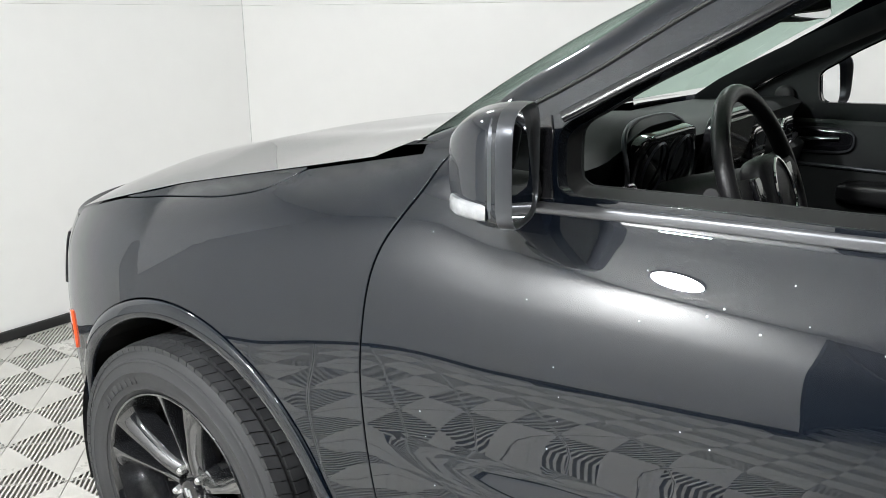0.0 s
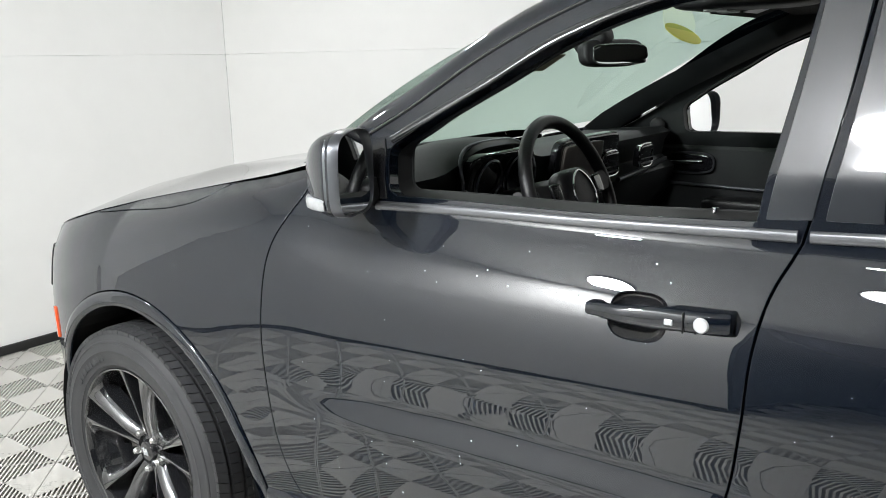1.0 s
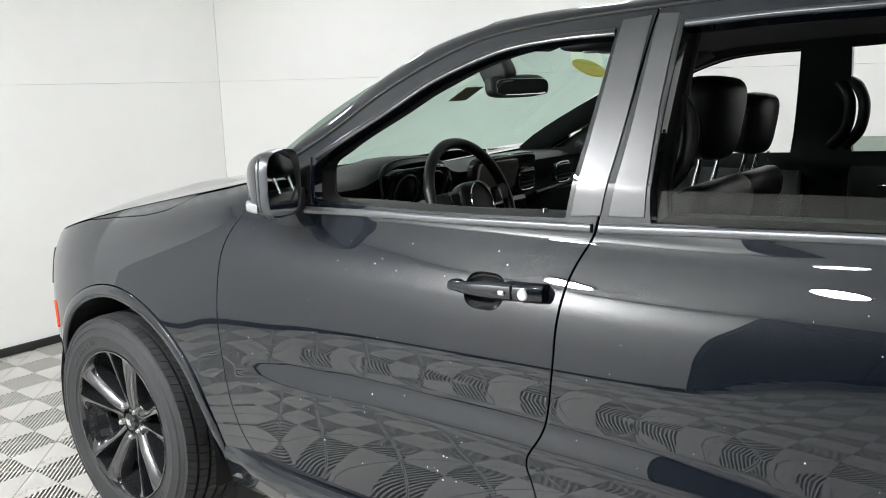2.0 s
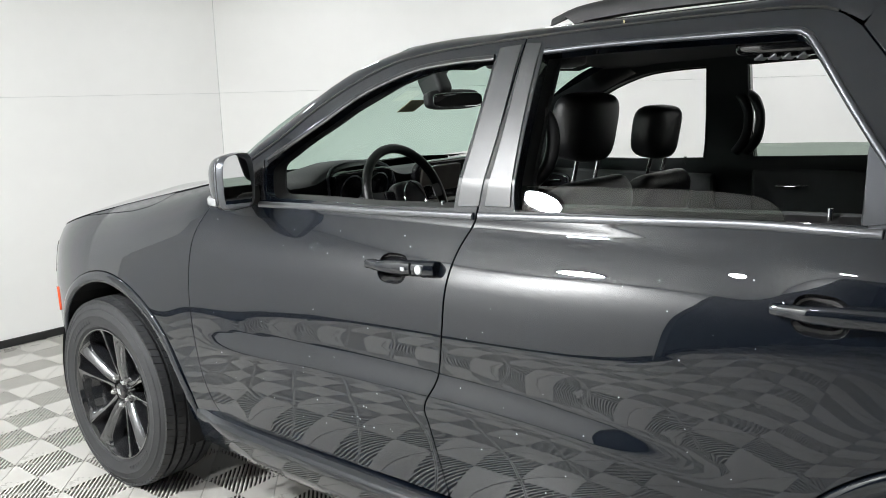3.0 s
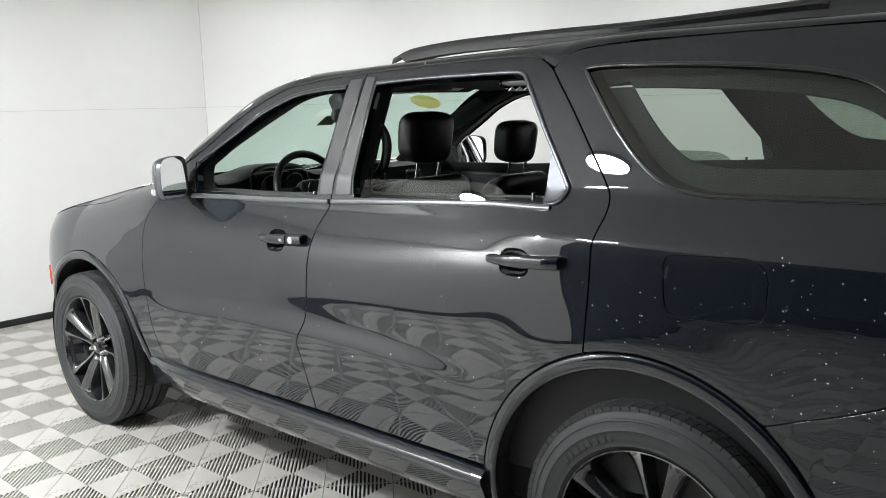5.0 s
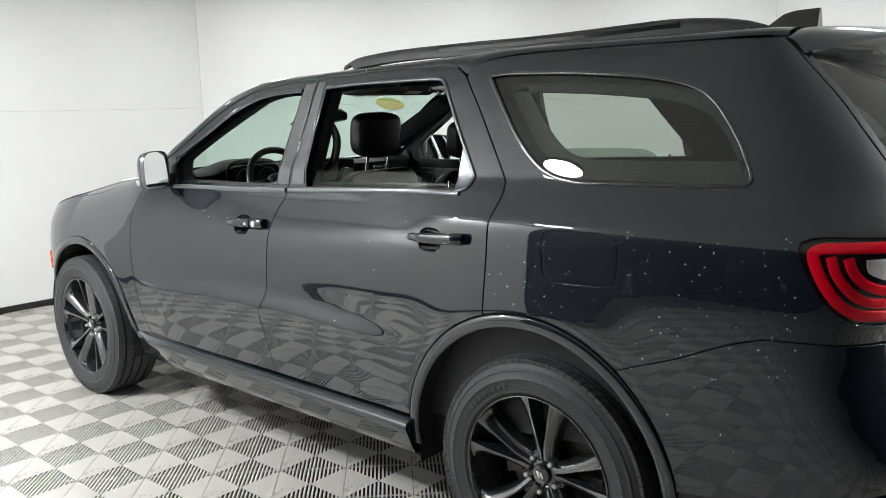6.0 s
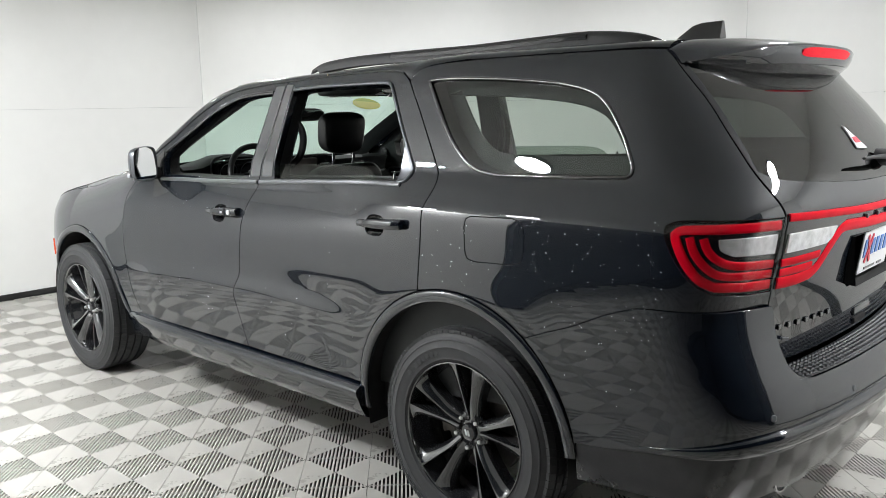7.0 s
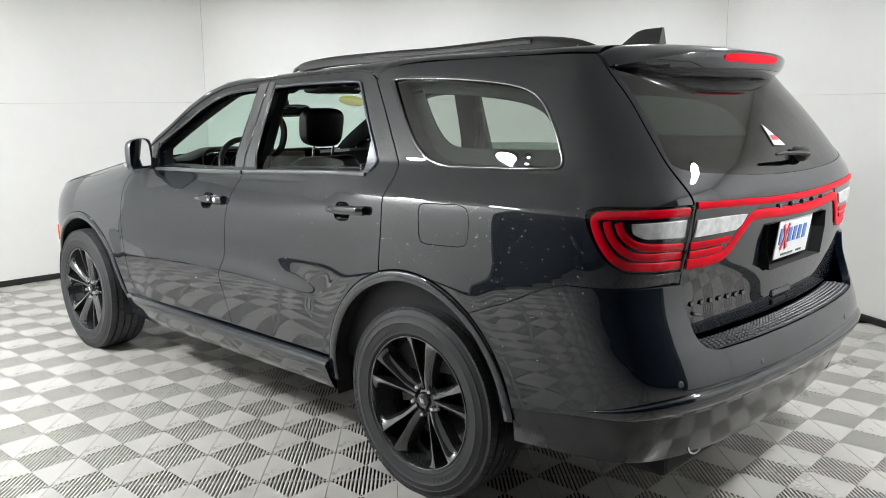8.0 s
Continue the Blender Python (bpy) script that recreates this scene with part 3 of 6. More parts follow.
# dished pockets behind the door handles: centre and half sizes
POCKETS = {"front": (-0.022, 1.063), "rear": (-1.107, 1.098)}


def pocket_line(cx, cz, k=1.0):
    out = []
    for i in range(32):
        c, sn = math.cos(2 * math.pi * i / 32), math.sin(2 * math.pi * i / 32)
        out.append((cx + 0.053 * k * math.copysign(abs(c) ** 0.65, c), cz + 0.040 * k * math.copysign(abs(sn) ** 0.75, sn)))
    return out


ARCH_F, ARCH_R = (1.47, 0.385, 0.495), (-1.49, 0.39, 0.507)
gut_f, gut_r = curve(GUTTER), curve(GUTTER_REAR)
sm_f, sm_m, sm_b = curve(SEAM_FRONT), curve(SEAM_MID), curve(SEAM_BACK)
SIDES = (1, -1)

# the bonnet's shut line dips on to the fender
bonnet_dip = pchip([0.8, 1.15, 1.175, 1.21, 1.28, 1.37, 1.475, 1.6, 1.70, 1.78, 2.1], [0, 0, 0.002, 0.019, 0.031, 0.033, 0.027, 0.018, 0.008, 0, 0])

for side in SIDES:
    # doors
    fdoor = new("front_door")
    fdoor.parent = car
    tagged(fdoor, "front door with its window lowered")
    rdoor = new("rear_door")
    rdoor.parent = car
    tagged(rdoor, "rear door with its window partly lowered")
    outline = inset(join(gut_f, sm_m, curve([(-0.206, 0.458), (0.3, 0.452), (0.815, 0.446)]), sm_f[::-1]), 0.003)
    panel("door_skin", outline, PAINT, fdoor, [WIN_FRONT, pocket_line(*POCKETS["front"])], sides=(side,), depth=0.03, res=0.015 if side > 0 else 0.03)
    arch_arc = circle_line(*ARCH_R[:2], ARCH_R[2] + 0.006, 74, 8)
    arch_arc = [q for q in arch_arc if q[1] > 0.456] + [(-0.985, 0.458)]
    outline = inset(join(sm_m[::-1], gut_r, sm_b, arch_arc, curve([(-0.985, 0.458), (-0.6, 0.456), (-0.206, 0.458)])), 0.003)
    panel("door_skin", outline, PAINT, rdoor, [WIN_REAR, pocket_line(*POCKETS["rear"])], sides=(side,), depth=0.03, res=0.015 if side > 0 else 0.03)
    # fender
    arc = circle_line(*ARCH_F[:2], ARCH_F[2] + 0.004, 4, 176)
    top = [(x, float(fender_top(x) - bonnet_dip(x))) for x in np.arange(0.86, 2.02, 0.03)]
    fender = inset(join([q for q in sm_f if q[1] < 1.275], curve([(0.815, 0.446), (0.96, 0.40)]), arc[::-1], curve([(1.965, 0.42), (2.0, 0.60), (2.02, 0.80), (2.02, 0.995)]), top[::-1], curve([(0.86, 1.262), (0.79, 1.285), (0.745, 1.283)])), 0.003)
    panel("fender", fender, PAINT, car, sides=(side,), depth=0.03, res=0.016 if side > 0 else 0.03)

# quarter panels, tail and bumpers
SEAM_TAIL = [(0.655, 1.690), (0.680, 1.55), (0.706, 1.42), (0.718, 1.317), (0.702, 1.205), (0.712, 1.10), (0.715, 1.0), (0.715, 0.955)]
tail_line = curve([(s_of_y(y, z), z) for y, z in SEAM_TAIL])
BUMP_TOP = [(-1.815, 0.792), (-1.90, 0.825), (-2.0, 0.862), (-2.10, 0.905), (-2.20, 0.938), (-2.30, 0.953), (s_of_y(0.76, 0.958), 0.958), (s_of_y(0.715, 0.955), 0.955)]
bump_top = curve(BUMP_TOP)
roof_line = curve([(-1.098, 1.628), (-1.13, 1.668), (-1.25, 1.689), (-1.6, 1.696), (-1.95, 1.695), (s_of_y(0.655, 1.690), 1.690)])
LAMP_SIDE = join(curve([(s_of_y(0.705, 1.208), 1.208), (s_of_x(-2.42, 1.208), 1.208), (s_of_x(-2.32, 1.205), 1.205), (s_of_x(-2.283, 1.192), 1.192)]),
                 curve([(s_of_x(-2.283, 1.192), 1.192), (s_of_x(-2.285, 1.165), 1.165), (s_of_x(-2.315, 1.105), 1.105), (s_of_x(-2.36, 1.045), 1.045), (s_of_x(-2.41, 1.008), 1.008)]),
                 curve([(s_of_x(-2.41, 1.008), 1.008), (s_of_x(-2.47, 0.999), 0.999), (s_of_y(0.717, 1.0), 1.0)]), [q for q in tail_line[::-1] if 1.0 < q[1] < 1.208])
FUEL = join(curve([(-1.585, 1.166), (-1.75, 1.172)]), curve([(-1.75, 1.172), (-1.79, 1.160), (-1.805, 1.125)]), curve([(-1.805, 1.125), (-1.804, 1.07)]), curve([(-1.804, 1.07), (-1.795, 1.037), (-1.755, 1.024)]),
            curve([(-1.755, 1.024), (-1.61, 1.018)]), curve([(-1.61, 1.018), (-1.572, 1.025), (-1.560, 1.055)]), curve([(-1.560, 1.055), (-1.554, 1.13)]), curve([(-1.554, 1.13), (-1.56, 1.157), (-1.585, 1.166)]))
for side in SIDES:
    arc = [q for q in circle_line(*ARCH_R[:2], ARCH_R[2] + 0.006, 72, 130)]
    arc[-1] = (-1.815, 0.792)
    lower = join(bump_top, [(s_of_y(0.715, 0.99), 0.99)])
    outline = inset(join(sm_b, arc[1:], lower, [q for q in tail_line[::-1] if q[1] > 0.985], roof_line[::-1]), 0.003)
    holes = [inset(WIN_QUARTER, -0.004), inset(LAMP_SIDE, -0.003)]
    if side > 0:
        holes.append(inset(FUEL, -0.003))
        panel("fuel_flap", inset(FUEL, 0.001), PAINT, car, off=-0.001, depth=0.015)
    panel("quarter_panel", outline, PAINT, car, holes, sides=(side,), depth=0.03, res=0.016 if side > 0 else 0.03)

# tailgate with its glass
full = lambda line: [(2 * (X_REAR - WRAP) - a, b) for a, b in line]
tail_up = [q for q in tail_line if q[1] > 0.80] + [(s_of_y(0.712, 0.86), 0.86), (s_of_y(0.708, 0.80), 0.80), (s_of_y(0.70, 0.762), 0.762)]
gate = inset(join(tail_up, curve([(s_of_y(0.70, 0.762), 0.762), full([(s_of_y(0.70, 0.762), 0.762)])[0]], 0.04), full(tail_up)[::-1], curve([full([tail_up[0]])[0], tail_up[0]], 0.04)), 0.004)
gl = [(s_of_y(y - 0.022, z), z) for y, z in SEAM_TAIL if 1.33 < z < 1.66]
glass_left = curve([(s_of_y(0.640, 1.665), 1.665)] + gl + [(s_of_y(0.705, 1.335), 1.335)])
g_bottom = curve([(s_of_y(0.705, 1.335), 1.335), (s_of_y(0.66, 1.312), 1.312), (s_of_y(0.5, 1.295), 1.295), (s_of_y(0.25, 1.281), 1.281), (X_REAR - WRAP, 1.277)], 0.03)
rear_glass = join(glass_left, g_bottom, full(g_bottom)[::-1], full(glass_left)[::-1], curve([full([glass_left[0]])[0], glass_left[0]], 0.04))
PLATE_HOLE = [(s_of_y(y, z), z) for y, z in ((0.27, 1.105), (0.275, 1.04), (0.25, 0.955), (0.215, 0.93))]
plate_poly = join(curve(PLATE_HOLE), curve([PLATE_HOLE[-1], full([PLATE_HOLE[-1]])[0]], 0.05), full(curve(PLATE_HOLE))[::-1], curve([full([PLATE_HOLE[0]])[0], PLATE_HOLE[0]], 0.05))
tailgate = new("tailgate")
tailgate.parent = car
panel("gate_skin", gate, PAINT, tailgate, [inset(rear_glass, -0.003), plate_poly], depth=0.04, res=0.02)
rg = panel("rear_window", rear_glass, REARGLASS, tailgate, off=-0.004, depth=0.004, label="dark tinted rear glass")
rg.visible_shadow = False

# rear bumper: painted cover, dark valance and step pad
edge_in = [(s_of_y(0.715, 0.95, bumper_skin), 0.95), (s_of_y(0.71, 0.85, bumper_skin), 0.85), (s_of_y(0.69, 0.775, bumper_skin), 0.775), (s_of_y(0.63, 0.742, bumper_skin), 0.742), (s_of_y(0.5, 0.738, bumper_skin), 0.738), (X_REAR - WRAP, 0.738)]
edge_in = curve(edge_in, 0.03)
low_line = curve([(-1.992, 0.478), (-2.10, 0.492), (-2.22, 0.510), (-2.40, 0.532), (-2.62, 0.545), (-2.9, 0.548), (X_REAR - WRAP, 0.548)], 0.03)
arc_b = circle_line(*ARCH_R[:2], ARCH_R[2] + 0.006, 130.5, 170)
cover = inset(join(bump_top, edge_in, full(edge_in)[::-1], full(bump_top)[::-1], full(arc_b), full(low_line), low_line[::-1], arc_b[::-1]), 0.002)
bumper = new("rear_bumper")
bumper.parent = car
panel("bumper_cover", cover, PAINT, bumper, fn=bumper_skin, depth=0.03, res=0.022)
val_low = curve([(-1.99, 0.345), (-2.15, 0.357), (-2.4, 0.372), (-2.8, 0.36), (X_REAR - WRAP, 0.35)], 0.03)
valance = inset(join(low_line, full(low_line)[::-1], full(val_low), val_low[::-1]), 0.002)
panel("valance", valance, VALANCE, bumper, fn=bumper_skin, off=-0.006, depth=0.05, res=0.04, label="dark lower valance")
# step pad
rows = []
for f in np.linspace(0, 1, 8):
    row = []
    for y in np.linspace(-0.675, 0.675, 41):
        xo = bumper_skin([s_of_y(abs(y), 0.738, bumper_skin)], [0.738])[0, 0]
        xi = skin([s_of_y(abs(y), 0.80)], [0.80])[0, 0] + 0.02
        row.append((xi + (xo - xi) * f, y, 0.735 + 0.006 * math.sin(f * math.pi) + 0.008 * (f > 0.97)))
    rows.append(row)
PAD = surf("worn_pad_plastic", (0.05, 0.052, 0.056), 0.34, vary=0.2, scale=14, bump=0.2, bump_scale=300)
part("step_pad", loft(rows, closed=False), PAD, bumper, "black grained step pad", smooth=True)

# raised lozenges on the step pad
verts, faces = [], []
for j in range(6):
    for i in range(56):
        y = -0.645 + (i + 0.5 * (j % 2)) * 0.0238
        if abs(y) > 0.65:
            continue
        xo = bumper_skin([s_of_y(abs(y), 0.738, bumper_skin)], [0.738])[0, 0]
        xi = skin([s_of_y(abs(y), 0.80)], [0.80])[0, 0] + 0.02
        x = xi + (xo - xi) * (0.16 + 0.135 * j)
        k, z = len(verts), 0.7375 + 0.006 * math.sin((0.16 + 0.135 * j) * math.pi)
        verts += [(x - 0.009, y, z), (x, y - 0.0105, z), (x + 0.009, y, z), (x, y + 0.0105, z), (x - 0.004, y, z + 0.005), (x, y - 0.005, z + 0.005), (x + 0.004, y, z + 0.005), (x, y + 0.005, z + 0.005)]
        faces += [(k + 4, k + 7, k + 6, k + 5)] + [(k + q, k + 4 + q, k + 4 + (q + 1) % 4, k + (q + 1) % 4) for q in range(4)]
tagged(put_mesh("pad_grip", verts, faces, PAD, bumper, smooth=False), "raised grip lozenges of the step pad", kind="stuff")

# arch mouldings, sills
for side in SIDES:
    for cx, cz, r in (ARCH_F, ARCH_R):
        a0, a1 = (2, 180) if cx > 0 else (-4, 176)
        ln = circle_line(cx, cz, r - 0.018, a0, a1, 3)
        ribbon(ln, 0.042, 0.008, PAINT, car, "arch_moulding", side=side)
    rows = []
    for x in np.linspace(0.97, -0.99, 40):
        w = float(half_width(x, 0.45))
        flare = 0.030 * float(step01(0.97, 0.80, x))
        sec = [(w - 0.025, 0.452), (w - 0.012 + flare * 0.4, 0.448), (w + flare, 0.432), (w + flare + 0.004, 0.415), (w + flare * 0.85 - 0.002, 0.390), (w + flare * 0.5 - 0.010, 0.345), (w + flare * 0.2 - 0.022, 0.308), (w - 0.045, 0.295), (w - 0.12, 0.30), (w - 0.13, 0.33), (w - 0.09, 0.44)]
        rows.append([(x, yy * side, zz) for yy, zz in sec])
    part("sill_cladding", loft(rows), PAINT, car, "gloss black sill cladding", smooth=True, angle=50)

# side glass
def glass_skin(s, z):
    """The quarter glass: one even curve from sill to roof."""
    p = skin(s, z)
    dz = p[:, 2] - 1.333
    k = step01(-1.98, -1.90, np.atleast_1d(s))
    p[:, 1] = p[:, 1] * (1 - k) + (0.8435 - 0.364 * dz - 0.10 * dz * dz) * k
    return p


for side in SIDES:
    q = panel("quarter_window", WIN_QUARTER, TINT, car, fn=glass_skin, res=0.02, off=-0.003, depth=0.004, sides=(side,), label="dark tinted quarter window")
    q.visible_shadow = False
    ribbon(WIN_QUARTER, 0.012, 0.004, TRIM, car, "window_moulding", side=side, closed=True)

def roof_edge(x):
    z = float(np.interp(x, [-2.135, -1.95, -1.35, -1.1, -0.868, -0.322, -0.183, -0.037, 0.104], [1.691, 1.695, 1.696, 1.69, 1.672, 1.652, 1.644, 1.631, 1.609]))
    w = float(half_width(max(x, X_REAR), z)) if x > X_REAR else float(skin([s_of_x(x, z)], [z])[0, 1])
    slope = float(step01(0.05, -0.25, x))
    return w - 0.004 - (0.085 * (1 - slope) + 0.10 * slope), z + 0.003 + 0.036 * (1 - slope) + 0.026 * slope


# pillar and roof rail strip
for side in SIDES:
    gut = [(0.86, 1.262), (0.79, 1.275)] + gut_f[1:] + [q for q in gut_r[1:] if q[0] > -0.99] + [(-1.035, 1.663), (-1.07, 1.648), (-1.098, 1.632), (-1.115, 1.648), (-1.134, 1.667), (-1.18, 1.681), (-1.25, 1.688)] + [(x, 1.694) for x in np.arange(-1.35, -1.96, -0.1)] + [(s_of_x(-2.03, 1.695), 1.695), (s_of_x(-2.09, 1.693), 1.693), (s_of_x(-2.135, 1.691), 1.691)]
    g2 = np.array(gut)
    lo = skin(g2[:, 0], g2[:, 1])
    rows = []
    for p in lo:
        x = p[0]
        slope = float(step01(0.05, -0.25, x))
        inb, up = 0.085 * (1 - slope) + 0.10 * slope, 0.036 * (1 - slope) + 0.026 * slope
        foot = 0.12 + 0.88 * float(step01(0.90, 0.60, x))
        wide = float(step01(0.08, 0.30, x))
        inb, up = (inb + 0.010 * wide) * foot, (up + 0.014 * wide) * foot
        if x < -0.3:
            e, zt = roof_edge(x)
            inb, up = p[1] - 0.004 - e, zt - p[2] - 0.003
        row = []
        for f in np.linspace(0, 1, 7):
            ang = f * math.pi / 2
            row.append((x + (0.012 + 0.016 * wide) * (1 - slope) * foot * math.sin(ang), (p[1] - 0.004 - inb * (1 - math.cos(ang))) * side, p[2] + 0.003 + up * math.sin(ang)))
        rows.append(row)
    part("roof_side", loft(rows, closed=False), PAINT, car, smooth=True, angle=80)

# roof, windscreen and bonnet
def crown(x):
    """How far the roof's middle stands over its edges."""
    return float(np.interp(x, [-2.16, -1.8, -1.2, -0.4, 0.1], [0.010, 0.018, 0.034, 0.045, 0.036]))


rows = []
for x in np.linspace(0.10, -2.16, 40):
    e, z = roof_edge(x)
    rows.append([(x + 0.12 * step01(-0.1, 0.1, x) * (1 - (t * t)), e * t, z + crown(x) * (1 - abs(t) ** 2.4)) for t in np.linspace(-1, 1, 33)])
part("roof_panel", loft(rows, closed=False), PAINT, car, smooth=True, angle=80)
rows = []
for f in np.linspace(0, 1, 14):
    row = []
    for t in np.linspace(-1, 1, 25):
        xb, zb, yb = 1.16 - 0.26 * t * t, 1.205 + 0.05 * t * t, 0.79
        e, ze = roof_edge(0.10)
        xt, zt = 0.22 - 0.12 * t * t, ze + 0.045 * (1 - abs(t) ** 2.4)
        y = yb + (e + 0.045 - yb) * f
        bow = 0.05 * math.sin(f * math.pi)
        row.append((xb + (xt - xb) * f + bow * 0.5, y * t, zb + (zt - zb) * f + bow * 0.6))
    rows.append(row)
ws = part("windscreen", loft(rows, closed=False), WINDSHIELD, car, "green tinted windscreen", smooth=True)
ws.visible_shadow = False
# bonnet with two raised ribs; its edge follows the fenders
rows = []
for sv in np.linspace(0.99, 2.06, 44):
    zt = float(fender_top(min(sv, 2.2)))
    ep = skin([sv], [zt])[0]
    xc = float(np.interp(sv, [0.99, 1.3, 1.7, 1.95, 2.06], [1.13, 1.36, 1.86, 2.20, 2.33]))
    zc = float(np.interp(sv, [0.99, 1.3, 1.6, 1.85, 2.0, 2.06], [1.225, 1.195, 1.16, 1.095, 1.035, 0.99]))
    row = []
    for t in np.linspace(-1, 1, 61):
        a = abs(t)
        z = zt + 0.004 + (zc - zt) * (1 - a ** 2.4) + 0.006 * math.exp(-((a - 0.50) / 0.16) ** 2) * step01(2.05, 1.6, sv)
        row.append((ep[0] + (xc - ep[0]) * (1 - a * a), (ep[1] - 0.002) * t, z))
    rows.append(row)
bonnet = part("bonnet", loft(rows, closed=False), PAINT, car, smooth=True, angle=80)
for side in SIDES:
    xs = np.arange(1.172, 1.785, 0.02)
    edge = join([(x, float(fender_top(x)) + 0.0035) for x in xs], [(x, float(fender_top(x) - bonnet_dip(x))) for x in xs[::-1]])
    panel("bonnet_flank", inset(edge, 0.0012), PAINT, bonnet, sides=(side,), depth=0.012, res=0.015, rim=0.1)
rows = [[(0.98 + 0.0 * f + (1.17 - 0.26 * t * t - 0.98) * f * 1.0, 0.76 * t, 1.19 - 0.03 * (1 - f)) for t in np.linspace(-1, 1, 15)] for f in (0.0, 1.0)]
part("cowl", loft(rows, closed=False), PLASTIC, car, "black plastic cowl under the windscreen")

# nose
nose_in = [(2.02, 0.995), (2.02, 0.80), (2.0, 0.60), (1.965, 0.42)]
mirror_s = lambda line: [(2 * (X_FRONT + WRAP) - a, b) for a, b in line]
nose = inset(join(curve(nose_in), curve([(1.965, 0.42), (1.99, 0.30)]), curve([(1.99, 0.30), (2 * (X_FRONT + WRAP) - 1.99, 0.30)], 0.05), mirror_s(curve([(1.965, 0.42), (1.99, 0.30)]))[::-1], mirror_s(curve(nose_in))[::-1], curve([(2 * (X_FRONT + WRAP) - 2.02, 0.995), (2.02, 0.995)], 0.05)), 0.003)
panel("front_bumper", nose, PAINT, car, depth=0.03, res=0.05)
grille = join(curve([(2.75, 0.72), (2.72, 0.90)]), curve([(2.72, 0.90), (3.48, 0.90)], 0.05), curve([(3.48, 0.90), (3.45, 0.72)]), curve([(3.45, 0.72), (2.75, 0.72)], 0.05))
panel("grille", grille, PLASTIC, car, off=0.006, depth=0.01, res=0.05, label="black mesh grille")
for side in SIDES:
    lampf = join(curve([(2.10, 0.80), (2.12, 0.93)]), curve([(2.12, 0.93), (2.62, 0.91)]), curve([(2.62, 0.91), (2.60, 0.80)]), curve([(2.60, 0.80), (2.10, 0.80)]))
    panel("headlamp", lampf, SCREEN, car, off=0.005, depth=0.01, res=0.05, sides=(side,), label="dark headlamp")
    mk = join(curve([(1.968, 0.655), (1.962, 0.70), (1.972, 0.752)]), curve([(1.972, 0.752), (1.998, 0.752)]), curve([(1.998, 0.752), (1.992, 0.70), (1.995, 0.655)]), curve([(1.995, 0.655), (1.968, 0.655)]))
    panel("side_marker", mk, AMBER, car, off=0.006, depth=0.01, res=0.02, sides=(side,), label="orange side marker lens")

# ---- wheels ----
def build_wheel():
    wheel = new("wheel")
    wheel.parent = car
    # tyre: outer side at +y; origin in the hub, face plane at y = 0.06
    R, wid = 0.3865, 0.262
    y0, y1 = 0.13, 0.13 - wid
    prof = [(0.262, y0 - 0.020), (0.270, y0 - 0.009), (0.277, y0 - 0.0055), (0.2785, y0 - 0.0025), (0.2815, y0 - 0.0035), (0.290, y0 - 0.001), (0.305, y0 + 0.002), (0.318, y0 + 0.003), (0.322, y0 + 0.0055), (0.326, y0 + 0.003), (0.345, y0 - 0.001), (0.3475, y0 + 0.0005), (0.3515, y0 - 0.0015), (0.353, y0 - 0.0045), (0.362, y0 - 0.009), (0.375, y0 - 0.019), (0.3815, y0 - 0.030)]
    for gy in (0.080, 0.035, -0.012, -0.057):
        prof += [(R - 0.007, gy + 0.0066), (R - 0.011, gy + 0.0046), (R - 0.011, gy - 0.0046), (R - 0.007, gy - 0.0066)]
    prof += [(0.3815, y1 + 0.030), (0.375, y1 + 0.019), (0.345, y1 + 0.001), (0.305, y1 - 0.002), (0.270, y1 + 0.012), (0.262, y1 + 0.024)]
    tyre = part("tyre", lathe(prof, 120), RUBBER, wheel, "worn black rubber tyre with grooved tread", smooth=True, angle=35)
    # tread sipes on shoulders, cut as dark slits standing as thin raised blocks
    n = 84
    verts, faces = [], []
    for i in range(n):
        for ya, yb in ((0.087, 0.118), (0.041, 0.074), (-0.006, 0.029), (-0.051, -0.018), (-0.102, -0.063)):
            a0 = 2 * math.pi * (i + 0.5 * (ya < 0.05)) / n
            da = 2 * math.pi / n * 0.455
            sl = 0.03 if ya > 0.08 else 0.015
            base = len(verts)
            for up in (0.0005, -0.012):
                for k, (aa, y) in enumerate(((-da, ya), (da, ya), (da + sl, yb), (-da + sl, yb))):
                    r = R + up - (0.0055 if y > 0.11 or y < -0.09 else 0.0)
                    verts.append((r * math.sin(a0 + aa), y, r * math.cos(a0 + aa)))
            faces.append((base, base + 1, base + 2, base + 3))
            faces += [(base + k, base + 4 + k, base + 4 + (k + 1) % 4, base + (k + 1) % 4) for k in range(4)]
    tread = put_mesh("tread", verts, faces, RUBBER, wheel, smooth=False)
    tagged(tread, "fine blocks of the tyre tread", kind="stuff")
    # moulded bars on the sidewall
    for a0 in (24, 204):
        for k in range(8):
            nb = box((0.0165 if k % 3 else 0.011, 0.0030, 0.019), (0, y0 + 0.0015, 0.303), 0.0006, seg=1)
            bmesh.ops.transform(nb, matrix=Matrix.Rotation(radians(a0 + k * 4.6), 4, "Y"), verts=nb.verts)
            part("sidewall_bar", nb, RUBBER, wheel)
    # rim: barrel and lip
    prof = [(0.263, 0.110), (0.268, 0.122), (0.266, 0.1245), (0.2615, 0.123), (0.2585, 0.117), (0.256, 0.10), (0.250, 0.075), (0.240, 0.045), (0.228, 0.015), (0.222, -0.06), (0.245, -0.11), (0.266, -0.118)]
    rim = part("rim", lathe(prof, 120), RIMMAT, wheel, "gloss black alloy rim with paired spokes", smooth=True, angle=35)
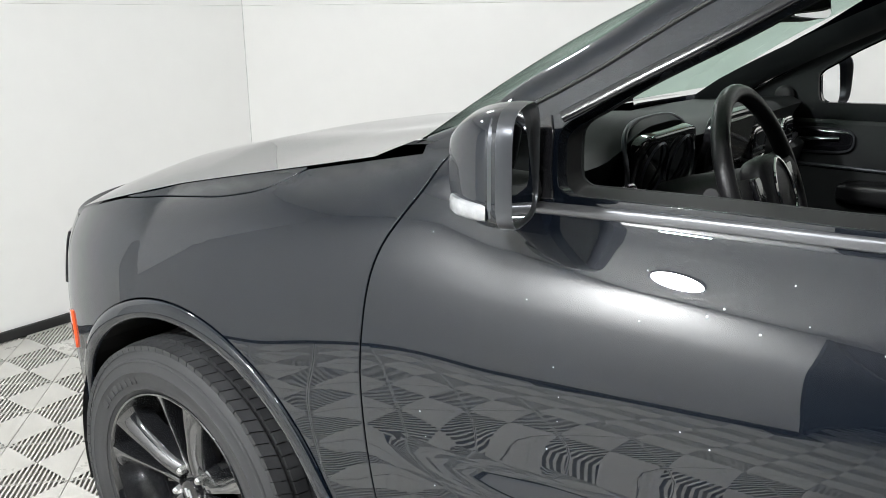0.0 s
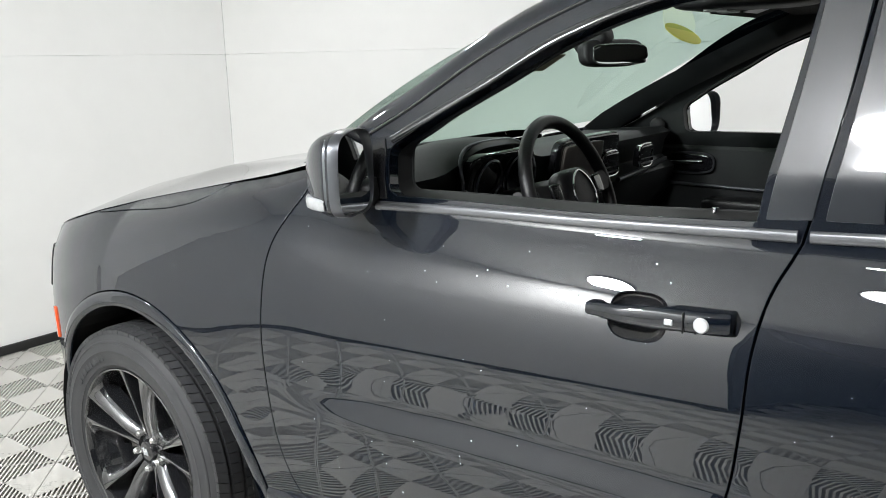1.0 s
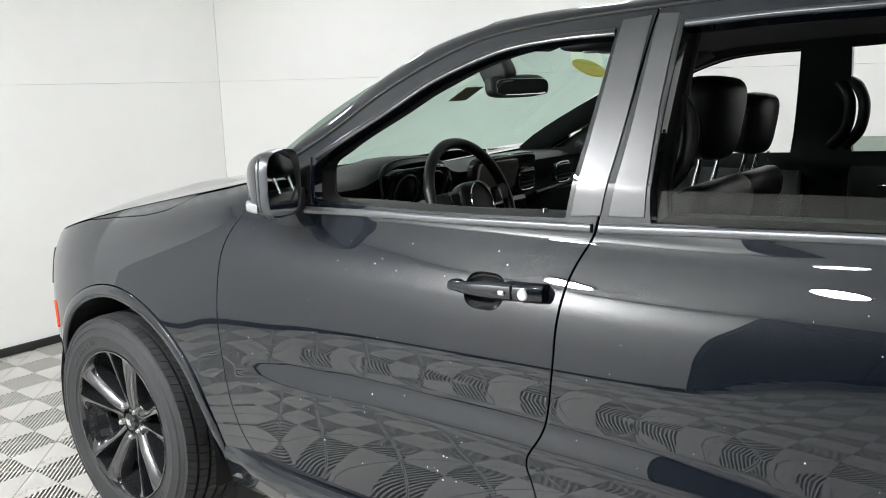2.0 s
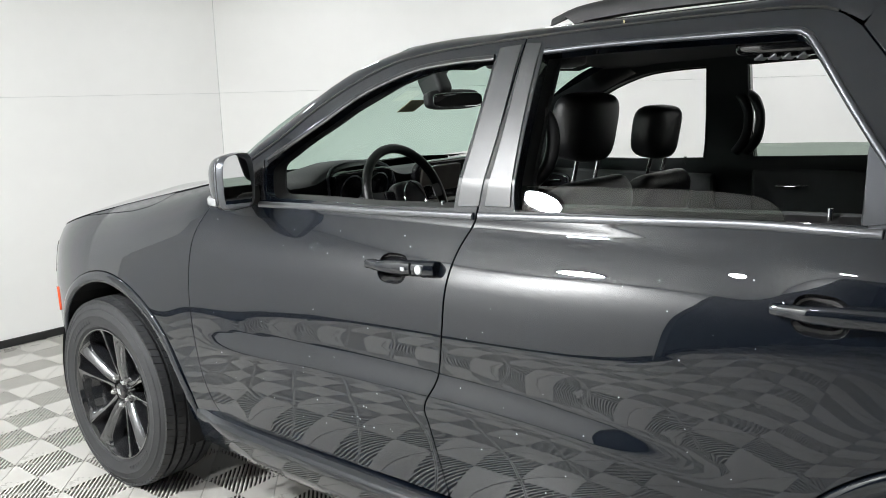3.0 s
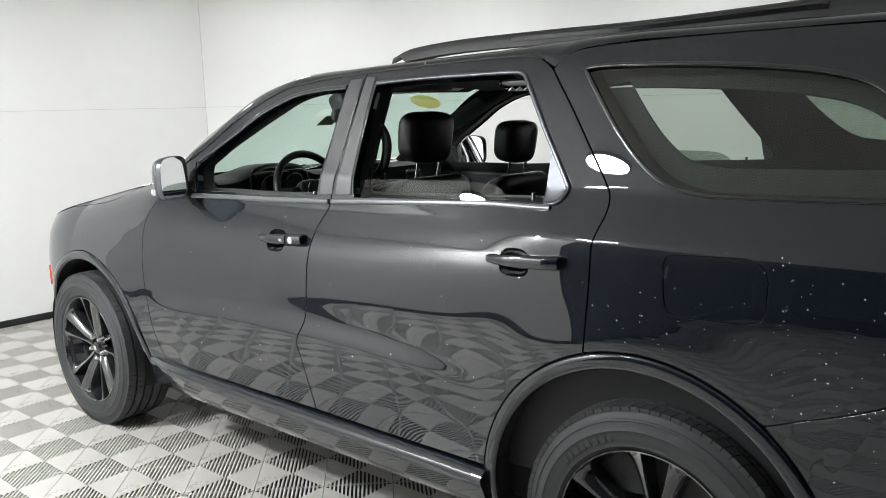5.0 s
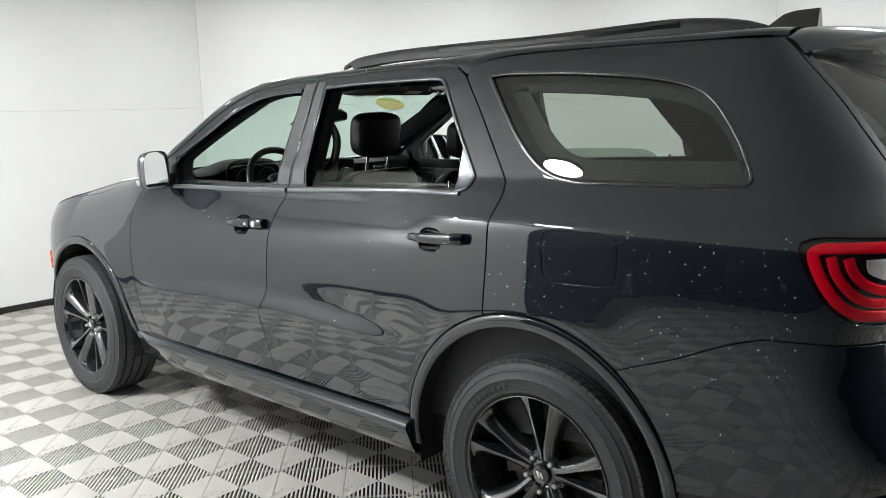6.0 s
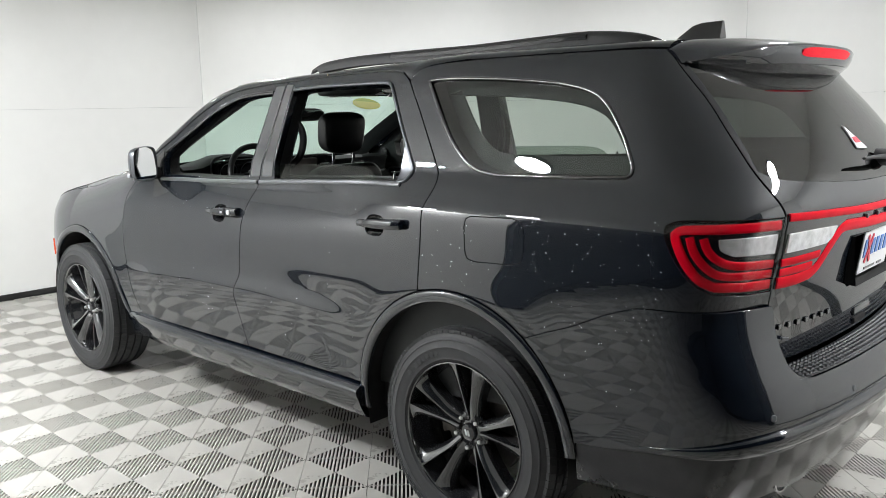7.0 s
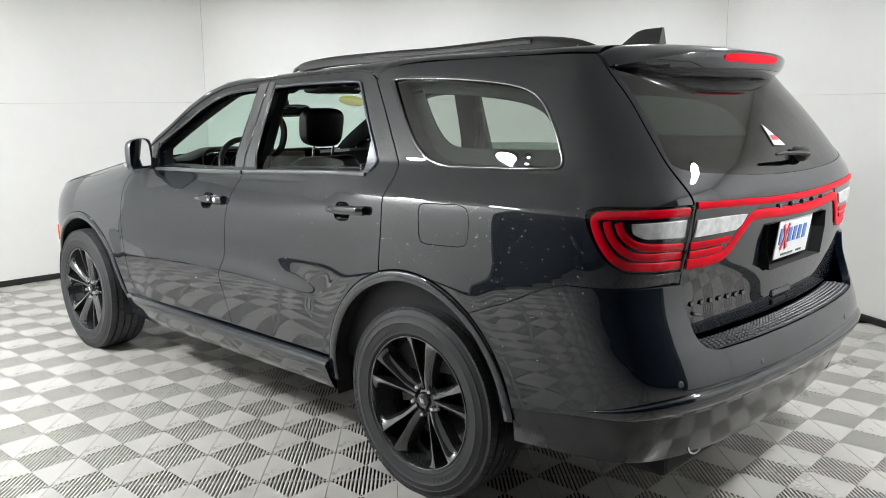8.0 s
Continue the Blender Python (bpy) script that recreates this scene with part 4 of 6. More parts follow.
    # spokes: five pairs with a narrow wedge between the two of a pair, flared where they meet the rim
    inner = pchip([0.05, 0.08, 0.12, 0.17, 0.22, 0.262], [0.0015, 0.004, 0.0115, 0.022, 0.031, 0.038])
    outer = pchip([0.05, 0.08, 0.11, 0.15, 0.19, 0.22, 0.24, 0.252, 0.262], [0.037, 0.0375, 0.041, 0.050, 0.062, 0.073, 0.085, 0.098, 0.122])
    dish = pchip([0.05, 0.09, 0.15, 0.21, 0.262], [0.078, 0.088, 0.099, 0.111, 0.119])
    for pair in range(5):
        for hand in (-1, 1):
            rows = []
            for r in (0.05, 0.06, 0.07, 0.08, 0.09, 0.10, 0.115, 0.13, 0.15, 0.17, 0.19, 0.205, 0.22, 0.232, 0.243, 0.252, 0.258, 0.2615):
                i0, o0, face = float(inner(r)), float(outer(r)), float(dish(r))
                wd = o0 - i0
                ridge = 0.0025 * float(step01(0.07, 0.12, r))
                sec = ((i0 - 0.002, face - 0.060), (i0, face - 0.008), (i0 + 0.0007, face - 0.002), (i0 + 0.0025, face + ridge), (i0 + 0.005, face + ridge), (i0 + wd * 0.45, face - 0.002), (i0 + wd * 0.75, face - 0.010), (o0 - 0.0015, face - 0.019), (o0, face - 0.024), (o0 + 0.003, face - 0.040), (o0 + 0.004, face - 0.066))
                rows.append([(r * math.sin(hand * c / r), y, r * math.cos(hand * c / r)) for c, y in sec])
            nb = loft(rows)
            bmesh.ops.transform(nb, matrix=Matrix.Rotation(radians(72 * pair), 4, "Y"), verts=nb.verts)
            part("spoke", nb, RIMMAT, wheel, smooth=True, angle=38)
    # hub, cap and nuts
    part("hub", lathe([(0.0, 0.070), (0.040, 0.070), (0.046, 0.066), (0.066, 0.066), (0.074, 0.060), (0.080, 0.040), (0.080, -0.01), (0.0, -0.01)], 48), RIMMAT, wheel, smooth=True, angle=35)
    cap = part("centre_cap", lathe([(0.0, 0.088), (0.020, 0.0875), (0.029, 0.085), (0.033, 0.079), (0.033, 0.060)], 36), TRIM, wheel, "black centre cap with two grey bars", smooth=True)
    bars = bmesh.new()
    for dx in (-0.006, 0.006):
        nb = box((0.007, 0.003, 0.022), (dx, 0.0890, 0), 0.0006, rot=(0, 25, 0), seg=1)
        merge(bars, nb)
    part("cap_mark", bars, PALE, wheel, "two slanted grey bars")
    for k in range(5):
        nb = lathe([(0.0, 0.030), (0.007, 0.0295), (0.0115, 0.025), (0.0125, 0.004), (0.0155, 0.0), (0.0155, -0.02)], 6)
        a = radians(72 * k + 36)
        bmesh.ops.translate(nb, vec=(0.0572 * math.sin(a), 0.062, 0.0572 * math.cos(a)), verts=nb.verts)
        part("wheel_nut", nb, NUT, wheel, "bright steel wheel nut", smooth=True)
    # brake disc and caliper
    part("brake_disc", lathe([(0.06, 0.0), (0.175, 0.0), (0.175, -0.028), (0.06, -0.028)], 60), STEEL, wheel, "worn steel brake disc", smooth=True, angle=30)
    nb = loft([[(0.16 * math.sin(a) * k, y, 0.16 * math.cos(a) * k) for k, y in ((0.74, 0.03), (1.12, 0.028), (1.18, 0.0), (1.18, -0.05), (0.74, -0.055))] for a in np.linspace(radians(62), radians(112), 9)])
    part("brake_caliper", nb, STEEL, wheel, "dull metal brake caliper", smooth=True, angle=35)
    return wheel


wheel0 = build_wheel()
HUB_Y = 0.822
wheel0.location = (1.521, HUB_Y, 0.378)
wheel0.rotation_euler = (0, radians(-4), 0)
for wx, sd in ((-1.521, 1), (1.521, -1), (-1.521, -1)):
    copy_thing(wheel0, pose(wx, HUB_Y * sd, 0.378, 0, -4 if sd > 0 else 15, 0 if sd > 0 else 180))
# wheel houses
for side in SIDES:
    for cx, cz, r in (ARCH_F, ARCH_R):
        nb = bmesh.new()
        ring = circle_line(cx, cz, r - 0.03, -12, 192, 8)
        rows = [[(x, y * side, z) for x, z in ring] for y in (0.93, 0.80, 0.55, 0.50)]
        nb = loft(rows, closed=False)
        back = [nb.verts.new((x, 0.50 * side, z)) for x, z in ring]
        nb.faces.new(back)
        part("wheel_house", nb, CAVITY, car, "black wheel arch liner")
    box_ = box((2.3, 0.10, 0.18), (-0.01, 0.79 * side, 0.42), 0.02)
    part("inner_sill", box_, CAVITY, car)
part("underbody", box((4.7, 1.44, 0.10), (-0.12, 0, 0.34), 0.02), CAVITY, car)

# ---- trim, glass and fittings on the car ----
def gloss_plate(name, poly, mat, parent, off, depth, label="", side=1, fn=skin, res=0.03):
    return panel(name, poly, mat, parent, fn=fn, off=off, depth=depth, res=res, label=label, sides=(side,))


def pane_skin(s, z):
    """The lowered rear pane: flat, leaning in towards the roof."""
    s, z = np.atleast_1d(np.asarray(s, float)), np.atleast_1d(np.asarray(z, float))
    return np.stack([s, 0.838 - 0.364 * (z - 1.26), z], -1)


for side in SIDES:
    doors = [o for o in car.children if o.name.startswith("front_door")]
    fdoor = doors[0 if side > 0 else 1]
    rdoor = [o for o in car.children if o.name.startswith("rear_door")][0 if side > 0 else 1]
    # belt mouldings
    ribbon(curve([(0.60, 1.190), (0.36, 1.197), (0.10, 1.201), (-0.250, 1.212)]), 0.019, 0.007, BELT, fdoor, "belt_moulding", side=side, label="satin grey belt moulding")
    ribbon(curve([(-0.268, 1.213), (-0.54, 1.227), (-0.90, 1.243), (-1.19, 1.250)]), 0.019, 0.007, BELT, rdoor, "belt_moulding", side=side, label="satin grey belt moulding")
    # window channel mouldings
    ribbon(curve([(-0.236, 1.606), (-0.091, 1.600), (0.048, 1.581), (0.215, 1.523), (0.353, 1.447), (0.470, 1.384), (0.572, 1.328)]), 0.018, 0.005, TRIM, fdoor, "window_moulding", side=side)
    ribbon(curve([(-0.385, 1.614), (-0.561, 1.622), (-0.772, 1.625), (-0.955, 1.626), (-0.995, 1.619), (-1.02, 1.594), (-1.11, 1.464), (-1.21, 1.328), (-1.226, 1.297), (-1.21, 1.266), (-1.165, 1.256)]), 0.014, 0.006, SATIN, rdoor, "window_moulding", side=side)
    # black pillar covers either side of the middle seam
    bp1 = inset(join(curve([(-0.244, 1.634), (-0.317, 1.640)]), curve([(-0.317, 1.640), (-0.299, 1.424), (-0.272, 1.235)]), curve([(-0.272, 1.235), (-0.196, 1.229)]), curve([(-0.196, 1.229), (-0.222, 1.42), (-0.244, 1.634)])), 0.005)
    gloss_plate("pillar_cover", bp1, PILLAR, fdoor, 0.003, 0.006, side=side)
    bp2 = inset(join(curve([(-0.322, 1.642), (-0.375, 1.640)]), curve([(-0.375, 1.640), (-0.366, 1.45), (-0.368, 1.238)]), curve([(-0.368, 1.238), (-0.282, 1.235)]), curve([(-0.282, 1.235), (-0.306, 1.424), (-0.322, 1.642)])), 0.005)
    gloss_plate("pillar_cover", bp2, PILLAR, rdoor, 0.003, 0.006, side=side)
    # lowered rear pane and the fixed corner pane
    top = curve([(-0.366, 1.291), (-0.60, 1.298), (-0.793, 1.302), (-0.90, 1.300), (-0.955, 1.293), (-0.99, 1.275), (-1.005, 1.25)])
    pane = join(top, curve([(-1.005, 1.25), (-1.0, 1.20)]), curve([(-1.0, 1.20), (-0.366, 1.20)]), curve([(-0.366, 1.20), (-0.366, 1.291)]))
    p = panel("window_pane", pane, TINT, rdoor, fn=pane_skin, depth=0.004, label="partly lowered tinted pane", sides=(side,))
    p.visible_shadow = False
    tri = inset(join(curve([(-1.142, 1.404), (-1.150, 1.262)]), curve([(-1.150, 1.262), (-1.20, 1.268), (-1.216, 1.295), (-1.205, 1.325)]), curve([(-1.205, 1.325), (-1.142, 1.404)])), -0.003)
    gloss_plate("corner_panel", tri, SATIN, rdoor, -0.014, 0.01, "pale satin corner panel", side)
    # mirror sail
    sail = join(curve([(0.645, 1.203), (0.572, 1.207)]), curve([(0.572, 1.207), (0.580, 1.25), (0.581, 1.30)]), curve([(0.581, 1.30), (0.590, 1.328)]), curve([(0.590, 1.328), (0.65, 1.292), (0.672, 1.25), (0.645, 1.203)]))
    gloss_plate("mirror_sail", sail, TRIM, fdoor, 0.004, 0.02, "black mirror base", side)

    # door handles: two-piece pull handle over a dished pocket
    for door, hx0, hz, lock in ((fdoor, 0.064, 1.069, side > 0), (rdoor, -1.021, 1.103, False)):
        handle = new("door_handle")
        handle.parent = car
        tagged(handle, "black pull handle over a dished pocket")
        length = 0.246
        rows = []
        for f in [0.0, 0.012, 0.03] + list(np.linspace(0.07, 0.95, 20)) + [0.975, 0.992, 1.0]:
            x = hx0 - f * length
            z = hz + 0.011 * f
            w = float(half_width(x, z))
            tip = 0.84 if f in (0.0, 1.0) else (0.96 if f in (0.012, 0.992) else 1.0)
            wid = (0.0125 + 0.0065 * float(step01(0.0, 0.55, f))) * tip
            outy = w + (0.022 + 0.014 * float(step01(0.0, 0.30, f))) * (1 - 0.22 * float(step01(0.85, 1.0, f))) - 0.004 * (1 - tip)
            iny = w + 0.014 if 0.10 < f < 0.60 else w - 0.012
            mid = (outy * 2 + iny) / 3
            rows.append([(x, side * yy, zz) for yy, zz in ((iny, z - wid * 0.8), (mid, z - wid), (outy - 0.003, z - wid * 0.86), (outy, z - wid * 0.6), (outy + 0.001, z), (outy, z + wid * 0.6), (outy - 0.003, z + wid * 0.86), (mid, z + wid), (iny, z + wid * 0.8))])
        part("grip", loft(rows), PAINT, handle, smooth=True, angle=60)
        # pocket: body paint, with the dark ground it reflects put in as black trim
        pc = POCKETS["front" if door is fdoor else "rear"]
        rows = []
        for rr, dd in ((1.02, -0.001), (0.97, -0.004), (0.88, -0.013), (0.65, -0.021), (0.3, -0.024), (0.03, -0.024)):
            rows.append([(x, side * (float(half_width(x, z)) + dd), z) for x, z in pocket_line(*pc, rr)])
        part("pocket", loft(rows, caps=False), TRIM, handle, "dished painted pocket behind the grip, its dark reflection put in as black trim", smooth=True, angle=60)
        if lock:
            xl, zl = -0.140, 1.0765
            nb = lathe([(0.0, 0.0025), (0.0105, 0.0022), (0.0125, 0.0), (0.0125, -0.012)], 28)
            moved(nb, pose(xl, side * (float(half_width(xl, zl)) + 0.036), zl, 0, 0, 0 if side > 0 else 180))
            part("lock_cylinder", nb, PALE, handle, "round pale lock cover", smooth=True)
            nb = box((0.0016, 0.03, 0.034), (-0.112, side * (float(half_width(-0.112, 1.07)) + 0.0225), 1.0765), 0.0005, seg=1)
            part("handle_joint", nb, SEAL, handle)
            nb = box((0.015, 0.004, 0.010), (-0.089, side * (float(half_width(-0.089, 1.07)) + 0.0365), 1.0745), 0.002)
            part("touch_button", nb, PALE, handle)

    # door mirror
    mir = new("door_mirror")
    mir.parent = car
    tagged(mir, "gloss black door mirror with a clear turn lamp")
    mx, my, mz, turn = 0.576, 0.974, 1.274, radians(16 if side > 0 else 34)

    def mloc(lx, ly, lz):
        """A point of the mirror, turned towards the driver."""
        return (mx + lx * math.cos(turn) - ly * math.sin(turn), side * (my + lx * math.sin(turn) + ly * math.cos(turn)), mz + lz)

    def oval(k, n=4.2):
        out = []
        for a in np.linspace(0, 2 * math.pi, 44, endpoint=False):
            c, sn = math.cos(a), math.sin(a)
            r = (abs(c) ** n + abs(sn) ** n) ** (-1 / n)
            y, z = 0.077 * r * c * k, 0.086 * r * sn * k
            out.append((y, z - 0.010 * (c > 0) * max(0.0, sn) * c))
        return out

    rows = [[mloc(0.022, y, z) for y, z in oval(0.93)]]
    for f in np.linspace(0, 1, 14):
        k = (1 - f ** 2.6 * 0.5) if f < 1 else 0.42
        rows.append([mloc(0.002 + 0.106 * f, y - 0.055 * f ** 1.3, z - 0.006 * f) for y, z in oval(k)])
    part("housing", loft(rows), PAINT, mir, smooth=True, angle=60)
    rows = [[mloc(lx, y, z) for y, z in oval(k)] for lx, k in ((0.006, 1.003), (-0.013, 1.003), (-0.017, 0.990), (-0.0165, 0.975), (-0.012, 0.966), (0.018, 0.962))]
    part("bezel", loft(rows, caps=False), SATIN, mir, "satin grey bezel", smooth=True, angle=50)
    nb = loft([[mloc(lx + 0.07 * z + 0.105 * y, y, z) for y, z in oval(0.960)] for lx in (-0.001, 0.002)])
    part("mirror_glass", nb, MIRROR, mir, "clear silver mirror glass")
    rows = []
    for lx, yo in ((0.022, 0.0690), (0.036, 0.0665), (0.056, 0.056), (0.076, 0.040), (0.092, 0.016)):
        rows.append([mloc(lx, yo + dy, z) for dy, z in ((-0.004, -0.070), (0.001, -0.066), (0.002, -0.051), (-0.003, -0.046), (-0.03, -0.046), (-0.03, -0.070))])
    part("turn_lamp", loft(rows), TURNLENS, mir, "clear turn lamp strip", smooth=True, angle=50)
    nb = loft([[(x, side * y, z) for x, z in ((0.60, 1.190), (0.655, 1.190), (0.665, 1.215), (0.655, 1.250), (0.60, 1.250), (0.590, 1.215))] for y in (0.845, 0.87, 0.905, 0.93)])
    part("mirror_arm", nb, PLASTIC, mir, smooth=True, angle=50)

    # roof rail
    rail = new("roof_rail")
    rail.parent = car
    tagged(rail, "black roof rail with a gloss inlay")
    line = curve([(-0.300, 1.702), (-0.38, 1.727), (-0.504, 1.740), (-0.676, 1.748), (-1.0, 1.752), (-1.287, 1.753), (-1.60, 1.762), (-1.76, 1.766), (-1.90, 1.758), (-2.0, 1.742), (-2.075, 1.716)], 0.04)
    rows = []
    for i, (x, z) in enumerate(line):
        f = i / (len(line) - 1)
        base = z - 0.040 if 0.04 < f < 0.96 else z - 0.012
        k = min(1, 12 * f, 12 * (1 - f)) * 0.6 + 0.4
        rows.append([(x, side * (0.563 + yy * k), zz) for yy, zz in ((-0.020, base), (-0.020, z - 0.006), (-0.012, z + 0.003), (0.008, z + 0.004), (0.020, z - 0.004), (0.027, z - 0.018), (0.030, base))])
    part("rail_body", loft(rows), PLASTIC, rail, smooth=True, angle=50)
    ln = [(x, z) for x, z in line if -1.83 < x < -0.85]
    rows = [[(x, side * (0.590 + dy), z - 0.012 + dz) for dy, dz in ((-0.01, -0.012), (0.004, -0.012), (0.006, 0.0), (0.0, 0.006), (-0.01, 0.004))] for x, z in ln]
    part("rail_inlay", loft(rows), TRIM, rail, "gloss inlay strip", smooth=True)

# roof aerial fin
rows = []
for f in np.linspace(0, 1, 12):
    x = -1.79 - 0.215 * f
    hgt = 0.083 * float(np.interp(f, [0, 0.2, 0.45, 0.62, 1.0], [0.05, 0.42, 0.86, 0.97, 1.0]))
    wd = 0.034 * math.sqrt(max(0.02, math.sin(min(1, f * 1.15) * math.pi * 0.62)))
    z0 = 1.738
    rows.append([(x, 0.0 - wd, z0), (x, -wd * 0.55, z0 + hgt * 0.6), (x, -0.006, z0 + hgt), (x, 0.006, z0 + hgt), (x, wd * 0.55, z0 + hgt * 0.6), (x, wd, z0)])
part("roof_aerial", loft(rows), TRIM, car, "black shark-fin aerial", smooth=True, angle=50)

# tail spoiler with its brake lamp
sp = new("spoiler")
sp.parent = car
tagged(sp, "black roof spoiler over the rear glass")
def spoiler_line(y):
    a = abs(y) / 0.664
    return a, -2.385 + 0.205 * a ** 2.8, 1.708 - 0.062 * a ** 3.0


rows = []
for y in np.linspace(-0.664, 0.664, 61):
    a, xe, ze = spoiler_line(y)
    xs, zt = -2.130, 1.7195 + 0.010 * (1 - a ** 2.4) - 0.034 * a ** 9
    th = 0.066 * (1 - 0.93 * a ** 3.5)
    prof = [(xs + (xe - xs) * f, y, zt + (ze - zt) * f ** 1.25 + 0.010 * math.sin(f * math.pi)) for f in np.linspace(0, 1, 9)]
    prof += [(xe - 0.004, y, ze - min(0.006, th * 0.3)), (xe + 0.002, y, ze - th * 0.55), (xe + 0.016, y, ze - th * 0.95), (xe + 0.030, y, ze - th), (xs - 0.03, y, ze - th * 0.9)]
    rows.append(prof)
part("spoiler_blade", loft(rows), PAINT, sp, smooth=True, angle=45)
# gloss lip under the blade, over the glass
rows = []
for y in np.linspace(-0.655, 0.655, 51):
    a, xe, ze = spoiler_line(y)
    k = 1 - a ** 4
    zb = ze - 0.066 * (1 - 0.93 * a ** 3.5)
    rows.append([(xe + 0.020, y, zb + 0.002), (xe + 0.030, y, zb - 0.010 * k), (xe + 0.048, y, zb - 0.026 * k), (xe + 0.075, y, zb - 0.028 * k), (-2.20, y, zb + 0.004), (-2.20, y, zb + 0.010)])
part("under_lip", loft(rows), TRIM, sp, "gloss black lip under the blade", smooth=True, angle=45)
rows = []
for y in np.linspace(-0.225, 0.225, 25):
    a, xe, ze = spoiler_line(y)
    k = 1 - 0.55 * (abs(y) / 0.225) ** 8
    zm = ze - 0.026
    rows.append([(xe - 0.0065, y, zm + 0.016 * k), (xe - 0.003, y, zm), (xe + 0.002, y, zm - 0.016 * k), (xe + 0.014, y, zm - 0.016 * k), (xe + 0.012, y, zm + 0.016 * k)])
part("brake_lamp", loft(rows), RED, sp, "red high brake lamp", smooth=True, angle=40)

# ---- tail lamps: red ring, clear window and red blades, with the bar across the gate ----
def at_y(y, z):
    return (s_of_y(y, z), z)


def lens(name, line, width, mat, off=0.004, hgt=0.008, label="", parent=None, side=1):
    return ribbon(line, width, hgt, mat, parent, name, off=off, label=label, side=side)


for side in SIDES:
    lamp = new("tail_lamp")
    lamp.parent = car
    tagged(lamp, "red and clear tail lamp with dark blades")
    panel("lamp_base", inset(LAMP_SIDE, 0.001), TRIM, lamp, off=-0.012, depth=0.02, sides=(side,), label="dark smoked lamp body")
    ring = join(curve([at_y(0.713, 1.188), (s_of_x(-2.42, 1.19), 1.190), (s_of_x(-2.335, 1.187), 1.187)]), curve([(s_of_x(-2.335, 1.187), 1.187), (s_of_x(-2.312, 1.172), 1.172), (s_of_x(-2.335, 1.112), 1.112), (s_of_x(-2.375, 1.055), 1.055), (s_of_x(-2.415, 1.027), 1.027)]), curve([(s_of_x(-2.415, 1.027), 1.027), (s_of_x(-2.47, 1.020), 1.020), at_y(0.721, 1.018)]))
    lens("light_ring", ring, 0.027, RED, -0.008, 0.004, "glossy red light ring", lamp, side)
    for line in (((-2.352, 1.166), (-2.368, 1.122), (-2.402, 1.078), (-2.438, 1.056), (-2.49, 1.050)), ((-2.388, 1.163), (-2.402, 1.128), (-2.428, 1.099), (-2.46, 1.083), (-2.50, 1.078))):
        blade = curve([(s_of_x(x, z), z) for x, z in line] + [at_y(0.721, line[-1][1] - 0.001)])
        lens("red_blade", blade, 0.0235, RED, -0.009, 0.004, "deep red lamp blade", lamp, side)
    clear = inset(join(curve([(s_of_x(-2.425, 1.155), 1.158), at_y(0.721, 1.160)]), curve([at_y(0.721, 1.160), at_y(0.723, 1.108)]), curve([at_y(0.723, 1.108), (s_of_x(-2.455, 1.112), 1.112)]), curve([(s_of_x(-2.455, 1.112), 1.112), (s_of_x(-2.43, 1.13), 1.130), (s_of_x(-2.425, 1.155), 1.158)])), 0.0)
    panel("reverse_lamp", clear, LENSWHITE, lamp, off=-0.006, depth=0.01, sides=(side,), res=0.02, label="clear white reversing lamp")
    cover = panel("lamp_cover", inset(LAMP_SIDE, 0.001), CLEAR, lamp, off=0.0, depth=0.003, sides=(side,), res=0.02, label="clear glossy lamp cover")
    cover.visible_shadow = False
    # the half on the gate
    gl2 = new("gate_lamp")
    gl2.parent = car
    tagged(gl2, "red and clear lamp half on the tailgate")
    base = join(curve([at_y(0.690, 1.212), at_y(0.455, 1.200)]), curve([at_y(0.455, 1.200), at_y(0.355, 1.185)]), curve([at_y(0.355, 1.185), at_y(0.395, 1.14), at_y(0.455, 1.07), at_y(0.515, 1.012)]), curve([at_y(0.515, 1.012), at_y(0.615, 1.004), at_y(0.706, 1.004)]), curve([at_y(0.706, 1.004), at_y(0.698, 1.10), at_y(0.690, 1.212)]))
    panel("lamp_base", base, TRIM, gl2, off=0.003, depth=0.008, sides=(side,), label="dark smoked lamp body")
    low = join(curve([at_y(0.704, 1.020), at_y(0.615, 1.020), at_y(0.540, 1.026)]), curve([at_y(0.540, 1.026), at_y(0.500, 1.045), at_y(0.445, 1.100), at_y(0.400, 1.138), at_y(0.360, 1.150), at_y(0.285, 1.148)]), curve([at_y(0.285, 1.148), at_y(0.150, 1.142), at_y(0.000, 1.139)], 0.04))
    lens("light_ring", low, 0.034, RED, 0.003, 0.004, "glossy red light ring", gl2, side)
    up = curve([at_y(0.690, 1.207), at_y(0.455, 1.200), at_y(0.250, 1.192), at_y(0.000, 1.188)], 0.04)
    lens("light_bar", up, 0.023, RED, 0.003, 0.004, "glossy red light bar", gl2, side)
    for z in (1.050, 1.079):
        lens("red_blade", curve([at_y(0.700, z), at_y(0.615, z + 0.001), at_y(0.540 - (z - 1.05) * 1.2, z + 0.004)]), 0.023, RED, 0.003, 0.003, "deep red lamp blade", gl2, side)
    clear = join(curve([at_y(0.688, 1.160), at_y(0.555, 1.161), at_y(0.430, 1.158)]), curve([at_y(0.430, 1.158), at_y(0.455, 1.125), at_y(0.485, 1.112)]), curve([at_y(0.485, 1.112), at_y(0.692, 1.108)]), curve([at_y(0.692, 1.108), at_y(0.688, 1.160)]))
    panel("reverse_lamp", clear, LENSWHITE, gl2, off=0.008, depth=0.01, sides=(side,), res=0.02, label="clear white reversing lamp")

